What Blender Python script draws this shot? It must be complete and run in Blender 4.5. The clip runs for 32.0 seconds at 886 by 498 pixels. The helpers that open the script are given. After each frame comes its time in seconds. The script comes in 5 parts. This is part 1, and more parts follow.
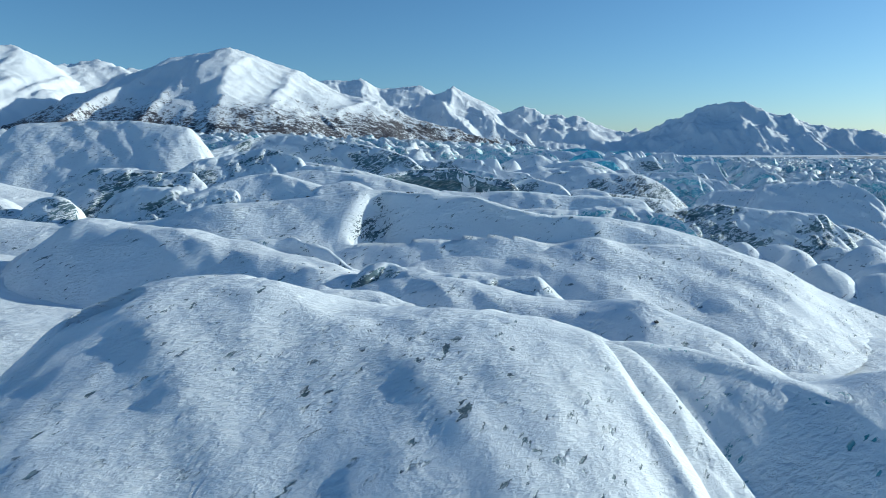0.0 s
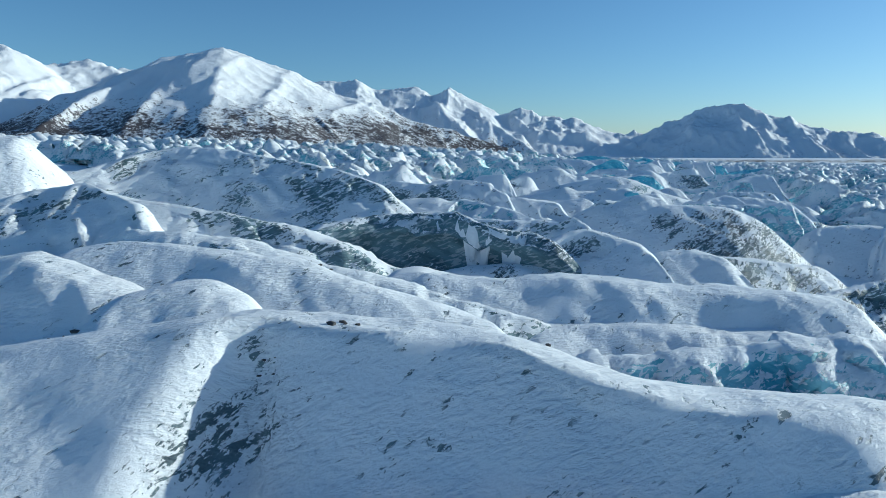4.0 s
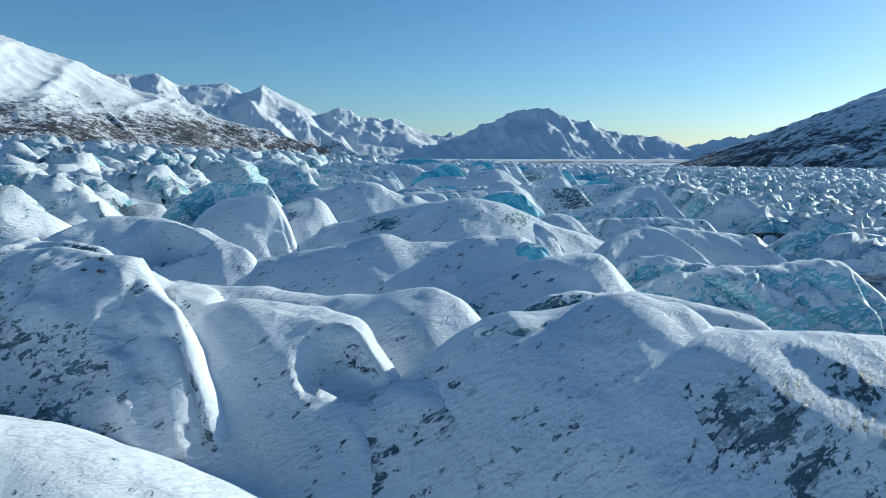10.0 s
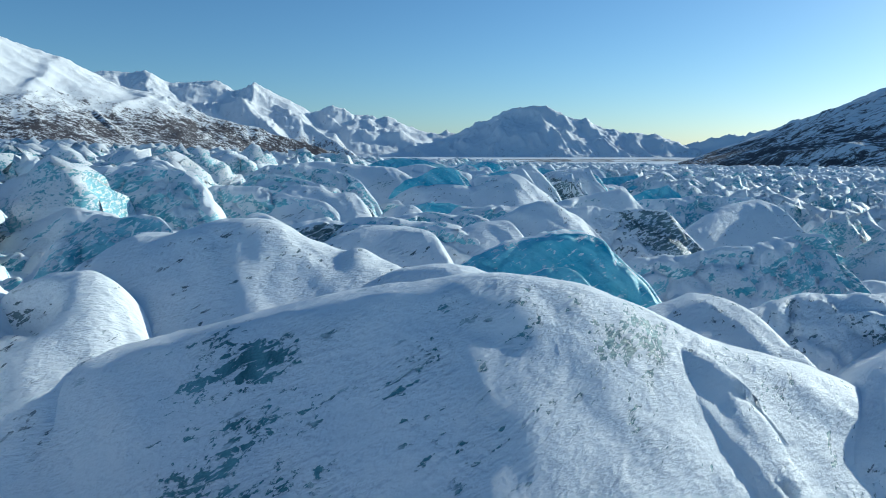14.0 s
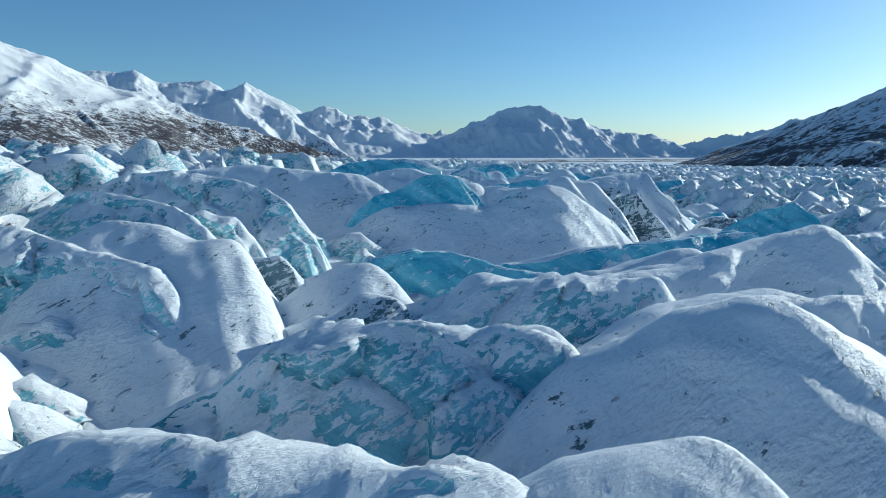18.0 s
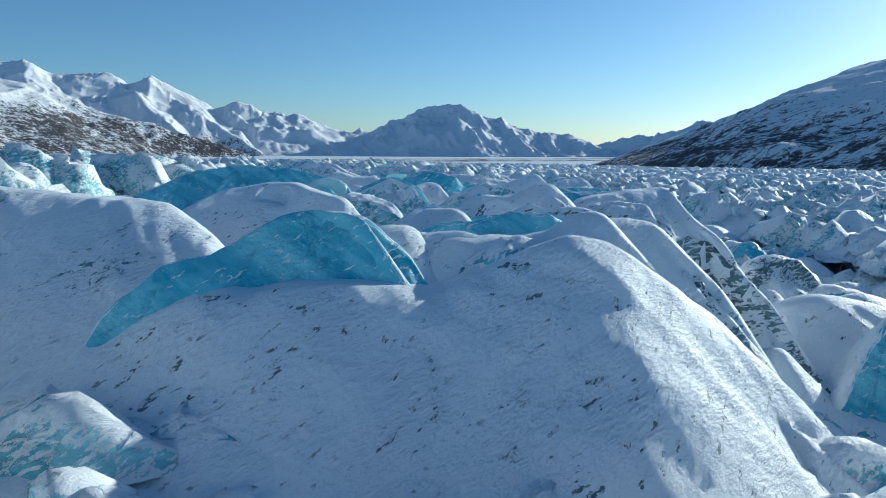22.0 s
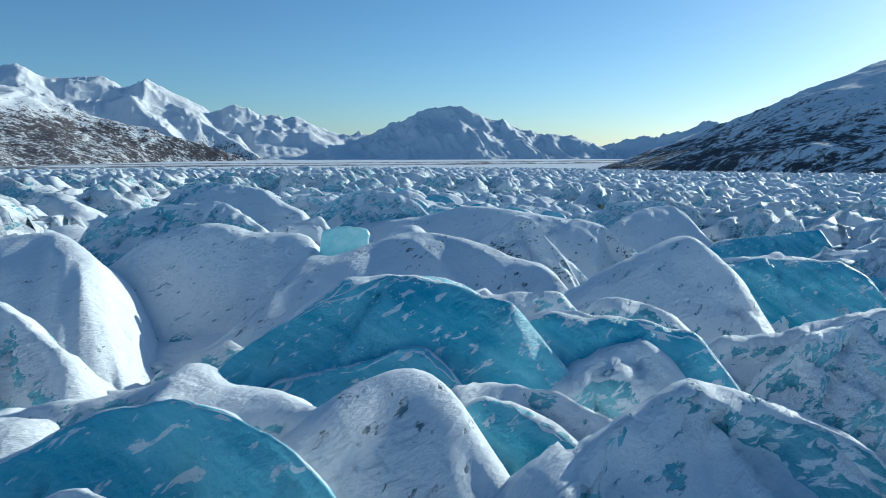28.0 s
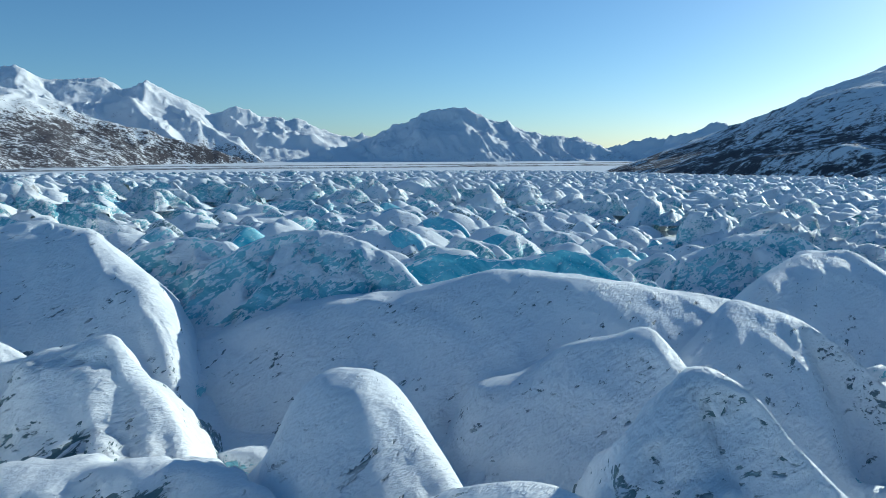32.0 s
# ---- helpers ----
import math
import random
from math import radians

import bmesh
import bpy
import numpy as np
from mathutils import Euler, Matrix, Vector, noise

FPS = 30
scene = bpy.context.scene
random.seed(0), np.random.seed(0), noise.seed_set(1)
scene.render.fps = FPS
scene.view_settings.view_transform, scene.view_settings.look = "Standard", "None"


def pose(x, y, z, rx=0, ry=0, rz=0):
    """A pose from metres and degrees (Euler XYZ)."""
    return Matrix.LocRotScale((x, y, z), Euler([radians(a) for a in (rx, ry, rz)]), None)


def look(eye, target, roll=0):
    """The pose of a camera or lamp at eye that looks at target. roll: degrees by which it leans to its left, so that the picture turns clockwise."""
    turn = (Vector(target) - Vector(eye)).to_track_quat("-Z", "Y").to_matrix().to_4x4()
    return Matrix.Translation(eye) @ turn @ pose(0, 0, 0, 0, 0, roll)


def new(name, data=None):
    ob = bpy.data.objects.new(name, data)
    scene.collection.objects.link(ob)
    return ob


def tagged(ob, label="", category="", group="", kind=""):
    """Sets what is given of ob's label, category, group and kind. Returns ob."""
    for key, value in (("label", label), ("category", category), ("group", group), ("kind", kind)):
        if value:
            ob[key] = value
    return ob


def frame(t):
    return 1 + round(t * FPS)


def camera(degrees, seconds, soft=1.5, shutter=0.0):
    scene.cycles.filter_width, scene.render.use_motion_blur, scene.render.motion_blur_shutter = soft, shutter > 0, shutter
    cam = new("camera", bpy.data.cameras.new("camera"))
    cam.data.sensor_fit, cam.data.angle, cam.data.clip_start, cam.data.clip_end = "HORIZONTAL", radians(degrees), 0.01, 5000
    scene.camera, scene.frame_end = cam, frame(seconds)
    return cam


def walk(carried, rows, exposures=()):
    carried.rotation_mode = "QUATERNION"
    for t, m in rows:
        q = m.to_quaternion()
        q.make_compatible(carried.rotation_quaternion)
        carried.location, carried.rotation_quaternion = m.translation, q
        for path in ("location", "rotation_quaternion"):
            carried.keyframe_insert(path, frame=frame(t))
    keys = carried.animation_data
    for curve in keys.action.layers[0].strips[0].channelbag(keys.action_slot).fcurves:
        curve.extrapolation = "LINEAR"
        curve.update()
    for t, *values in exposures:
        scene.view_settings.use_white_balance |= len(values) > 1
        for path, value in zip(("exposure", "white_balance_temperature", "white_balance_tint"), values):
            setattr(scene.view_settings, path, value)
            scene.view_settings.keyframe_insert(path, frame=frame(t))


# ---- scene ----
cam = camera(68.2, 32.0, soft=0.5)
PATH = [
    (0, (0.36, -0.41, 28.96), (-0.52, 19.34, 25.93), -0.15),
    (0.5, (0.12, 6.33, 29.31), (-0.75, 26.08, 26.26), -0.23),
    (1, (-0.08, 13.10, 29.65), (-0.95, 32.86, 26.63), -0.28),
    (1.5, (-0.22, 19.92, 29.85), (-1.08, 39.67, 26.81), -0.20),
    (2, (-0.31, 26.90, 29.99), (-1.17, 46.64, 26.93), -0.19),
    (2.5, (-0.32, 33.98, 30.16), (-1.13, 53.73, 27.11), -0.05),
    (4.5, (-1.45, 60.81, 32.25), (-2.17, 80.57, 29.27), -0.04),
    (5, (-1.51, 66.68, 32.26), (-2.01, 86.44, 29.27), -0.07),
    (5.5, (-1.47, 72.54, 32.18), (-1.16, 92.30, 29.15), -0.14),
    (6, (-1.16, 78.75, 32.12), (0.32, 98.46, 29.09), -0.20),
    (6.5, (-0.50, 85.43, 32.09), (2.13, 105.02, 29.08), -0.09),
    (7, (0.63, 92.46, 32.08), (4.15, 111.92, 29.08), -0.03),
    (7.5, (2.18, 99.75, 32.02), (6.35, 119.08, 29.04), 0.06),
    (8, (3.93, 107.28, 31.97), (8.29, 126.57, 28.99), 0.16),
    (8.5, (5.82, 114.96, 31.96), (10.31, 134.23, 29.03), 0.13),
    (9, (7.73, 122.74, 31.95), (12.22, 142.01, 29.02), 0.06),
    (9.5, (9.63, 130.58, 31.91), (14.14, 149.85, 28.97), 0.08),
    (10, (11.56, 138.47, 31.87), (16.09, 157.73, 28.92), 0.12),
    (10.5, (13.52, 146.40, 31.84), (18.07, 165.65, 28.89), 0.10),
    (11, (15.46, 154.29, 31.82), (20.03, 173.53, 28.86), 0.08),
    (11.5, (17.39, 162.12, 31.79), (21.98, 181.36, 28.83), 0.07),
    (12, (19.33, 170.00, 31.75), (23.93, 189.24, 28.79), -0.01),
    (12.5, (21.31, 177.97, 31.72), (25.93, 197.21, 28.76), -0.00),
    (13, (23.27, 185.98, 31.67), (27.91, 205.21, 28.71), -0.03),
    (13.5, (25.24, 193.96, 31.65), (29.89, 213.19, 28.68), -0.07),
    (14, (27.16, 201.85, 31.67), (31.82, 221.07, 28.67), 0.06),
    (14.5, (29.00, 209.60, 31.74), (33.68, 228.81, 28.73), 0.12),
    (15, (30.72, 217.08, 31.85), (35.43, 236.29, 28.88), 0.16),
    (15.5, (32.42, 224.29, 31.86), (37.13, 243.50, 28.86), 0.17),
    (17.5, (39.42, 252.35, 31.15), (44.22, 271.53, 28.16), -0.08),
    (18, (41.06, 259.04, 31.07), (45.88, 278.22, 28.09), -0.07),
    (18.5, (42.72, 265.75, 31.06), (47.62, 284.90, 28.05), -0.07),
    (19, (44.39, 272.49, 31.14), (49.45, 291.60, 28.11), -0.08),
    (19.5, (45.95, 279.03, 31.37), (51.21, 298.10, 28.46), -0.23),
    (20, (47.54, 285.10, 31.51), (53.22, 304.05, 28.55), -0.08),
    (20.5, (49.29, 290.91, 31.54), (55.55, 309.67, 28.51), 0.03),
    (21, (51.26, 296.79, 31.52), (57.77, 315.45, 28.49), 0.06),
    (21.5, (53.40, 302.89, 31.50), (60.15, 321.48, 28.47), 0.24),
    (22, (55.68, 309.16, 31.45), (62.79, 327.61, 28.43), 0.29),
    (22.5, (58.13, 315.59, 31.41), (65.29, 334.02, 28.40), 0.34),
    (23, (60.63, 322.04, 31.42), (67.80, 340.47, 28.40), 0.43),
    (23.5, (63.10, 328.49, 31.69), (70.26, 346.91, 28.66), 0.40),
    (24, (65.44, 334.86, 32.26), (72.60, 353.31, 29.34), 0.43),
    (24.5, (67.68, 341.15, 32.79), (74.83, 359.59, 29.82), 0.30),
    (26.5, (77.24, 366.74, 33.01), (84.37, 385.19, 30.03), 0.10),
    (27, (79.68, 373.39, 33.04), (86.81, 391.84, 30.08), 0.03),
    (27.5, (82.13, 380.01, 33.12), (89.23, 398.48, 30.17), -0.04),
    (28, (84.59, 386.60, 33.28), (91.66, 405.07, 30.33), -0.10),
    (28.5, (87.06, 393.20, 33.61), (94.13, 411.69, 30.70), -0.05),
    (29, (89.56, 399.77, 33.87), (96.61, 418.26, 30.98), -0.08),
    (29.5, (92.05, 406.35, 33.96), (99.10, 424.84, 31.05), -0.11),
    (30, (94.59, 412.97, 33.93), (101.62, 431.47, 31.02), -0.18),
    (30.5, (97.14, 419.64, 33.87), (104.15, 438.15, 30.96), -0.16),
    (31, (99.66, 426.32, 33.77), (106.66, 444.82, 30.87), -0.15),
    (31.5, (102.20, 432.99, 33.65), (109.19, 451.51, 30.76), -0.14),
    (32, (104.81, 439.70, 33.52), (111.78, 458.22, 30.63), -0.15),
]
walk(cam, [(t, look(eye, target, roll)) for t, eye, target, roll in PATH], [(0, 0.0, 5330, -5), (32, 0.0, 5330, -5)])

# ---- light ----
SUN_AZ, SUN_EL = 70.0, 17.0          # degrees to the right of +y, above the horizon
world = bpy.data.worlds.new("world")
scene.world = world
world.use_nodes = True
wn = world.node_tree.nodes
sky = wn.new("ShaderNodeTexSky")
sky.sky_type = 'NISHITA'
sky.sun_disc = False
sky.sun_elevation, sky.sun_rotation = radians(SUN_EL), radians(SUN_AZ)
sky.altitude, sky.air_density, sky.dust_density, sky.ozone_density = 900.0, 1.0, 0.8, 3.8
wn["Background"].inputs["Strength"].default_value = 0.104
world.node_tree.links.new(sky.outputs[0], wn["Background"].inputs["Color"])

sun = new("sun", bpy.data.lights.new("sun", 'SUN'))
sun.data.energy, sun.data.angle, sun.data.color = 4.6, radians(0.53), (1.0, 0.88, 0.73)
toward = Vector((math.sin(radians(SUN_AZ)) * math.cos(radians(SUN_EL)),
                 math.cos(radians(SUN_AZ)) * math.cos(radians(SUN_EL)), math.sin(radians(SUN_EL))))
sun.matrix_world = look(toward * 500, (0, 0, 0))
scene.view_settings.exposure = 0.0


# ---- materials ----
def mat(name):
    m = bpy.data.materials.new(name)
    m.use_nodes = True
    nt = m.node_tree
    return m, nt.nodes, nt.links, nt.nodes["Principled BSDF"]


def noise_node(nodes, links, vec, scale, detail=4.0, rough=0.55, stretch=None, turn=(0, 0, 0), warp=0.0):
    mp = nodes.new("ShaderNodeMapping")
    links.new(vec, mp.inputs["Vector"])
    mp.vector_type = 'TEXTURE'
    mp.inputs["Scale"].default_value = [1 / k for k in (stretch or (1, 1, 1))]
    mp.inputs["Rotation"].default_value = [radians(a) for a in turn]
    n = nodes.new("ShaderNodeTexNoise")
    n.inputs["Scale"].default_value, n.inputs["Detail"].default_value, n.inputs["Roughness"].default_value = scale, detail, rough
    n.inputs["Distortion"].default_value = warp
    links.new(mp.outputs[0], n.inputs["Vector"])
    return n.outputs["Fac"]


def ramp(nodes, links, fac, lo, hi, a=(0, 0, 0, 1), b=(1, 1, 1, 1)):
    r = nodes.new("ShaderNodeValToRGB")
    r.color_ramp.elements[0].position, r.color_ramp.elements[1].position = lo, hi
    r.color_ramp.elements[0].color, r.color_ramp.elements[1].color = a, b
    links.new(fac, r.inputs[0])
    return r.outputs[0]


def calc(nodes, links, op, a, b=None):
    n = nodes.new("ShaderNodeMath")
    n.operation = op
    for k, v in enumerate((a, b)):
        if v is None:
            continue
        if isinstance(v, (int, float)):
            n.inputs[k].default_value = v
        else:
            links.new(v, n.inputs[k])
    return n.outputs[0]


def mix(nodes, links, fac, a, b):
    n = nodes.new("ShaderNodeMix")
    n.data_type = 'RGBA'
    links.new(fac, n.inputs[0])
    for k, v in ((6, a), (7, b)):
        if isinstance(v, tuple):
            n.inputs[k].default_value = v
        else:
            links.new(v, n.inputs[k])
    return n.outputs[2]


def bump(nodes, links, height, strength, distance, chain=None):
    b = nodes.new("ShaderNodeBump")
    b.inputs["Strength"].default_value, b.inputs["Distance"].default_value = strength, distance
    links.new(height, b.inputs["Height"])
    if chain is not None:
        links.new(chain, b.inputs["Normal"])
    return b.outputs[0]


SNOW_A, SNOW_B = (0.88, 0.90, 0.92, 1), (0.82, 0.85, 0.88, 1)


def snow_parts(nodes, links):
    pos = nodes.new("ShaderNodeNewGeometry").outputs["Position"]
    big = noise_node(nodes, links, pos, 0.11, 4, 0.55)
    drift = noise_node(nodes, links, pos, 0.30, 4, 0.5, (0.8, 1.2, 1.1), (0, 0, 34))
    ripple = noise_node(nodes, links, pos, 2.4, 4, 0.56, (0.38, 1.5, 1.1), (12, 16, 30))
    where = ramp(nodes, links, noise_node(nodes, links, pos, 0.23, 5, 0.6), 0.40, 0.62)
    grain = noise_node(nodes, links, pos, 7.0, 6, 0.75, None, (31, 22, 12))
    colour = mix(nodes, links, ramp(nodes, links, big, 0.32, 0.70), SNOW_A, SNOW_B)
    crust = noise_node(nodes, links, pos, 0.9, 12, 0.82)
    colour = mix(nodes, links, ramp(nodes, links, crust, 0.56, 0.86), colour, (0.70, 0.75, 0.80, 1))
    b = bump(nodes, links, drift, 0.8, 0.6)
    b = bump(nodes, links, calc(nodes, links, 'MULTIPLY', ripple, calc(nodes, links, 'ADD', where, 0.25)), 0.95, 0.21, b)
    b = bump(nodes, links, grain, 0.7, 0.055, b)
    return pos, colour, b


def snow_material():
    m, nodes, links, p = mat("wind_packed_snow")
    pos, colour, b = snow_parts(nodes, links)
    links.new(colour, p.inputs["Base Color"])
    links.new(b, p.inputs["Normal"])
    p.inputs["Roughness"].default_value = 0.62
    p.inputs["Specular IOR Level"].default_value = 0.25
    return m


def face_material(name, deep, pale, cover, steep, streak, turn, rime=0.9, lump=2.2, size=1.0, rimed=0.52):
    """Snow-plastered glacier ice: the ice shows where the face is steep and the wind has scoured it."""
    m, nodes, links, p = mat(name)
    pos, snow, sb = snow_parts(nodes, links)
    geo = nodes.new("ShaderNodeNewGeometry")
    sep = nodes.new("ShaderNodeSeparateXYZ")
    links.new(geo.outputs["Normal"], sep.inputs[0])
    patch = noise_node(nodes, links, pos, 0.10, 3, 0.5)
    mid = noise_node(nodes, links, pos, 0.36 * size, 5, 0.6, streak, turn)
    scour = noise_node(nodes, links, pos, 1.1 * size, 9, 0.74, streak, turn)
    fleck = noise_node(nodes, links, pos, 5.0, 7, 0.78, streak, turn)
    a = calc(nodes, links, 'ADD', calc(nodes, links, 'MULTIPLY', patch, lump), 1.1 - lump / 2)
    chip = noise_node(nodes, links, pos, 2.8, 4, 0.6, tuple(0.5 + 0.5 * k for k in streak), turn, 0.4)
    a = calc(nodes, links, 'ADD', a, calc(nodes, links, 'MULTIPLY', mid, 1.2))
    a = calc(nodes, links, 'ADD', a, calc(nodes, links, 'MULTIPLY', scour, 0.9))
    a = calc(nodes, links, 'ADD', a, calc(nodes, links, 'MULTIPLY', chip, 1.3))
    a = calc(nodes, links, 'ADD', a, calc(nodes, links, 'MULTIPLY', fleck, 0.5))
    a = calc(nodes, links, 'SUBTRACT', a, calc(nodes, links, 'MULTIPLY', sep.outputs["Z"], steep))
    ice = ramp(nodes, links, calc(nodes, links, 'ADD', a, cover + 0.5 - 3.05), 0.49, 0.55)
    dash = ramp(nodes, links, noise_node(nodes, links, pos, 1.9, 4, 0.62, streak, turn), 0.605, 0.635)
    dash = calc(nodes, links, 'MULTIPLY', dash, ramp(nodes, links, mid, 0.48, 0.56))
    ice = calc(nodes, links, 'MAXIMUM', ice, dash)
    frost = ramp(nodes, links, noise_node(nodes, links, pos, 2.0, 5, 0.62, streak, turn, 0.5), rimed, rimed + 0.04)
    veins = noise_node(nodes, links, pos, 0.30, 8, 0.66, (0.4, 0.4, 2.4), (18, 24, 0))
    colour = mix(nodes, links, ramp(nodes, links, veins, 0.32, 0.66), deep, pale)
    colour = mix(nodes, links, calc(nodes, links, 'MULTIPLY', frost, rime), colour, snow)
    links.new(mix(nodes, links, ice, snow, colour), p.inputs["Base Color"])
    links.new(calc(nodes, links, 'SUBTRACT', 0.62, calc(nodes, links, 'MULTIPLY', ice, 0.14)), p.inputs["Roughness"])
    level = calc(nodes, links, 'SUBTRACT', 1.0, ice)
    links.new(bump(nodes, links, level, 0.7, 0.15, bump(nodes, links, fleck, 0.4, 0.1, sb)), p.inputs["Normal"])
    p.inputs["Specular IOR Level"].default_value = 0.35
    return m


SNOW = snow_material()
FACES = {
    "L": face_material("gently_drifted_snow", (0.06, 0.09, 0.11, 1), (0.22, 0.30, 0.33, 1), 0.06, 0.9, (0.5, 0.5, 1.7), (0, -26, 0)),
    "W": face_material("drifted_snow", (0.06, 0.09, 0.11, 1), (0.22, 0.30, 0.33, 1), 0.10, 0.9, (0.5, 0.5, 1.7), (0, -26, 0)),
    "S": face_material("snow_plastered_slope", (0.06, 0.09, 0.11, 1), (0.22, 0.30, 0.33, 1), 0.10, 0.9, (0.5, 0.5, 1.7), (0, -26, 0)),
    "G": face_material("scoured_grey_ice", (0.05, 0.085, 0.10, 1), (0.22, 0.33, 0.36, 1), 0.50, 0.9, (0.4, 0.4, 1.6), (0, -22, 0)),
    "D": face_material("banded_dark_ice", (0.04, 0.06, 0.07, 1), (0.15, 0.22, 0.25, 1), 0.68, 0.9, (0.30, 0.30, 1.8), (0, -26, 0), 0.5, 1.3, 1.7),
    "K": face_material("bare_dark_ice", (0.05, 0.095, 0.115, 1), (0.17, 0.28, 0.32, 1), 0.85, 0.9, (0.4, 0.4, 1.6), (0, -20, 0), 0.3),
    "B": face_material("patchy_turquoise_ice", (0.07, 0.32, 0.42, 1), (0.40, 0.71, 0.77, 1), 1.22, 2.0, (0.5, 0.5, 1.5), (0, -26, 0)),
    "C": face_material("bare_turquoise_ice", (0.05, 0.38, 0.54, 1), (0.36, 0.75, 0.83, 1), 1.95, 2.0, (0.5, 0.5, 1.5), (0, -26, 0), 0.9, 1.6, 1.0, 0.60),
    "T": face_material("snow_slope_with_turquoise_patches", (0.05, 0.14, 0.17, 1), (0.22, 0.42, 0.46, 1), 0.40, 0.9, (0.4, 0.4, 1.6), (0, -22, 0)),
    "N": face_material("lee_slope_snow", (0.06, 0.24, 0.30, 1), (0.28, 0.55, 0.60, 1), 0.10, 0.9, (0.4, 0.4, 1.6), (0, -26, 0)),
    "F": face_material("broken_ice_field", (0.08, 0.34, 0.44, 1), (0.38, 0.68, 0.73, 1), 0.40, 0.9, (0.6, 0.6, 1.3), (0, -24, 0)),
}


# ---- numeric noise for the landforms ----
def lattice(ix, iy, iz, seed):
    h = (ix * 374761393 + iy * 668265263 + iz * 2147483647 + seed * 974634777) & 0xFFFFFFFF
    h = ((h ^ (h >> 13)) * 1274126177) & 0xFFFFFFFF
    return ((h ^ (h >> 16)) & 0xFFFF) / 65535.0


def value_noise(x, y, z=None, seed=0):
    deep = z is not None
    z = z if deep else np.zeros_like(x)
    fx, fy, fz = np.floor(x), np.floor(y), np.floor(z)
    ix, iy, iz = fx.astype(np.int64), fy.astype(np.int64), fz.astype(np.int64)
    tx, ty, tz = x - fx, y - fy, z - fz
    tx, ty, tz = (t * t * t * (t * (t * 6 - 15) + 10) for t in (tx, ty, tz))
    out = 0
    for dx in (0, 1):
        for dy in (0, 1):
            for dz in ((0, 1) if deep else (0,)):
                wgt = (tx if dx else 1 - tx) * (ty if dy else 1 - ty) * (tz if dz else 1 - tz)
                out = out + wgt * lattice(ix + dx, iy + dy, iz + dz, seed)
    return out * 2 - 1


def fbm(x, y, z=None, octaves=4, gain=0.5, seed=0, ridged=False):
    total, amp, size = 0, 1.0, 0.0
    for k in range(octaves):
        n = value_noise(x * 2 ** k, y * 2 ** k, None if z is None else z * 2 ** k, seed + k * 17)
        total = total + amp * ((1 - 2 * np.abs(n)) if ridged else n)
        size += amp
        amp *= gain
    return total / size


def smooth(a, b, v):
    t = np.clip((v - a) / (b - a), 0, 1)
    return t * t * (3 - 2 * t)


def level(x, y):
    """Mean height of the ice crests: a broad swell on one side of the flight line, falling away to the plain."""
    x, y = np.asarray(x, float), np.asarray(y, float)
    d = x - np.where(y > 95, 0.31 * (y - 95), 0.0)
    along = 20.5 + 0.011 * np.clip(y, -60, 480)
    hold = 1 - smooth(320, 560, y)
    left = 15 * np.tanh(np.maximum(-d, 0) * 0.075 / 15) * (0.12 + 0.88 * hold)
    right = -9 * np.tanh(np.maximum(d, 0) * 0.10 / 9)
    near = along + left + right - 0.012 * np.maximum(y - 480, 0)
    ex, ey = x - 70, y - 300
    dist = np.hypot(ex, ey)
    az = np.degrees(np.arctan2(ex, ey))
    far = np.maximum(31.5 - 0.0215 * dist - 0.004 * dist * smooth(24, 44, az), -8.0)
    return near + (far - near) * smooth(260, 1000, dist)


def from_grid(name, co, wrap=False):
    """A mesh from an array of rows of vertices."""
    nu, nv = co.shape[:2]
    i = np.arange(nu * nv).reshape(nu, nv)
    quads = np.stack([i[:-1, :-1], i[1:, :-1], i[1:, 1:], i[:-1, 1:]], -1).reshape(-1, 4)
    return from_quads(name, co.reshape(-1, 3), quads)


def from_quads(name, verts, quads):
    me = bpy.data.meshes.new(name)
    me.vertices.add(len(verts))
    me.vertices.foreach_set("co", np.ascontiguousarray(verts, dtype=np.float32).ravel())
    me.loops.add(len(quads) * 4)
    me.loops.foreach_set("vertex_index", np.ascontiguousarray(quads, dtype=np.int32).ravel())
    me.polygons.add(len(quads))
    me.polygons.foreach_set("loop_start", np.arange(0, len(quads) * 4, 4, dtype=np.int32))
    me.polygons.foreach_set("use_smooth", np.ones(len(quads), dtype=bool))
    me.update(calc_edges=True)
    return me


def part(name, me, material, parent=None, label=""):
    ob = new(name, me)
    me.materials.append(material)
    ob.parent = parent
    return tagged(ob, label)


# ---- ground: the snow-filled floor of the glacier and the frozen plain beyond ----
def spread(lo, hi, step, reach, grow):
    mid = np.arange(lo, hi + step, step)
    out, s, v = [], step, hi
    while v < reach:
        s *= grow
        v += s
        out.append(v)
    inn, s, v = [], step, lo
    while v > -reach:
        s *= grow
        v -= s
        inn.append(v)
    return np.concatenate([inn[::-1], mid, out])


def ground_height(x, y):
    d = np.hypot(x - 60, y - 250)
    rough = smooth(2600, 1400, d)
    h = level(x, y) - 5.4 - 3.4 * smooth(620, 520, y) * smooth(110, 80, np.abs(x - 0.31 * np.clip(y - 95, 0, 400)))
    return h + rough * (2.2 * fbm(x / 24, y / 17, octaves=4, seed=3) + 1.2 * fbm(x / 60, y / 60, octaves=2, seed=9))


gx, gy = np.meshgrid(spread(-120, 260, 2.0, 22000, 1.03), spread(-40, 620, 2.0, 22000, 1.03), indexing="ij")
ground = part("ground", from_grid("ground", np.stack([gx, gy, ground_height(gx, gy)], -1)), SNOW)
tagged(ground, "wind-packed snow filling the hollows between ice ridges", "ground", kind="structure")


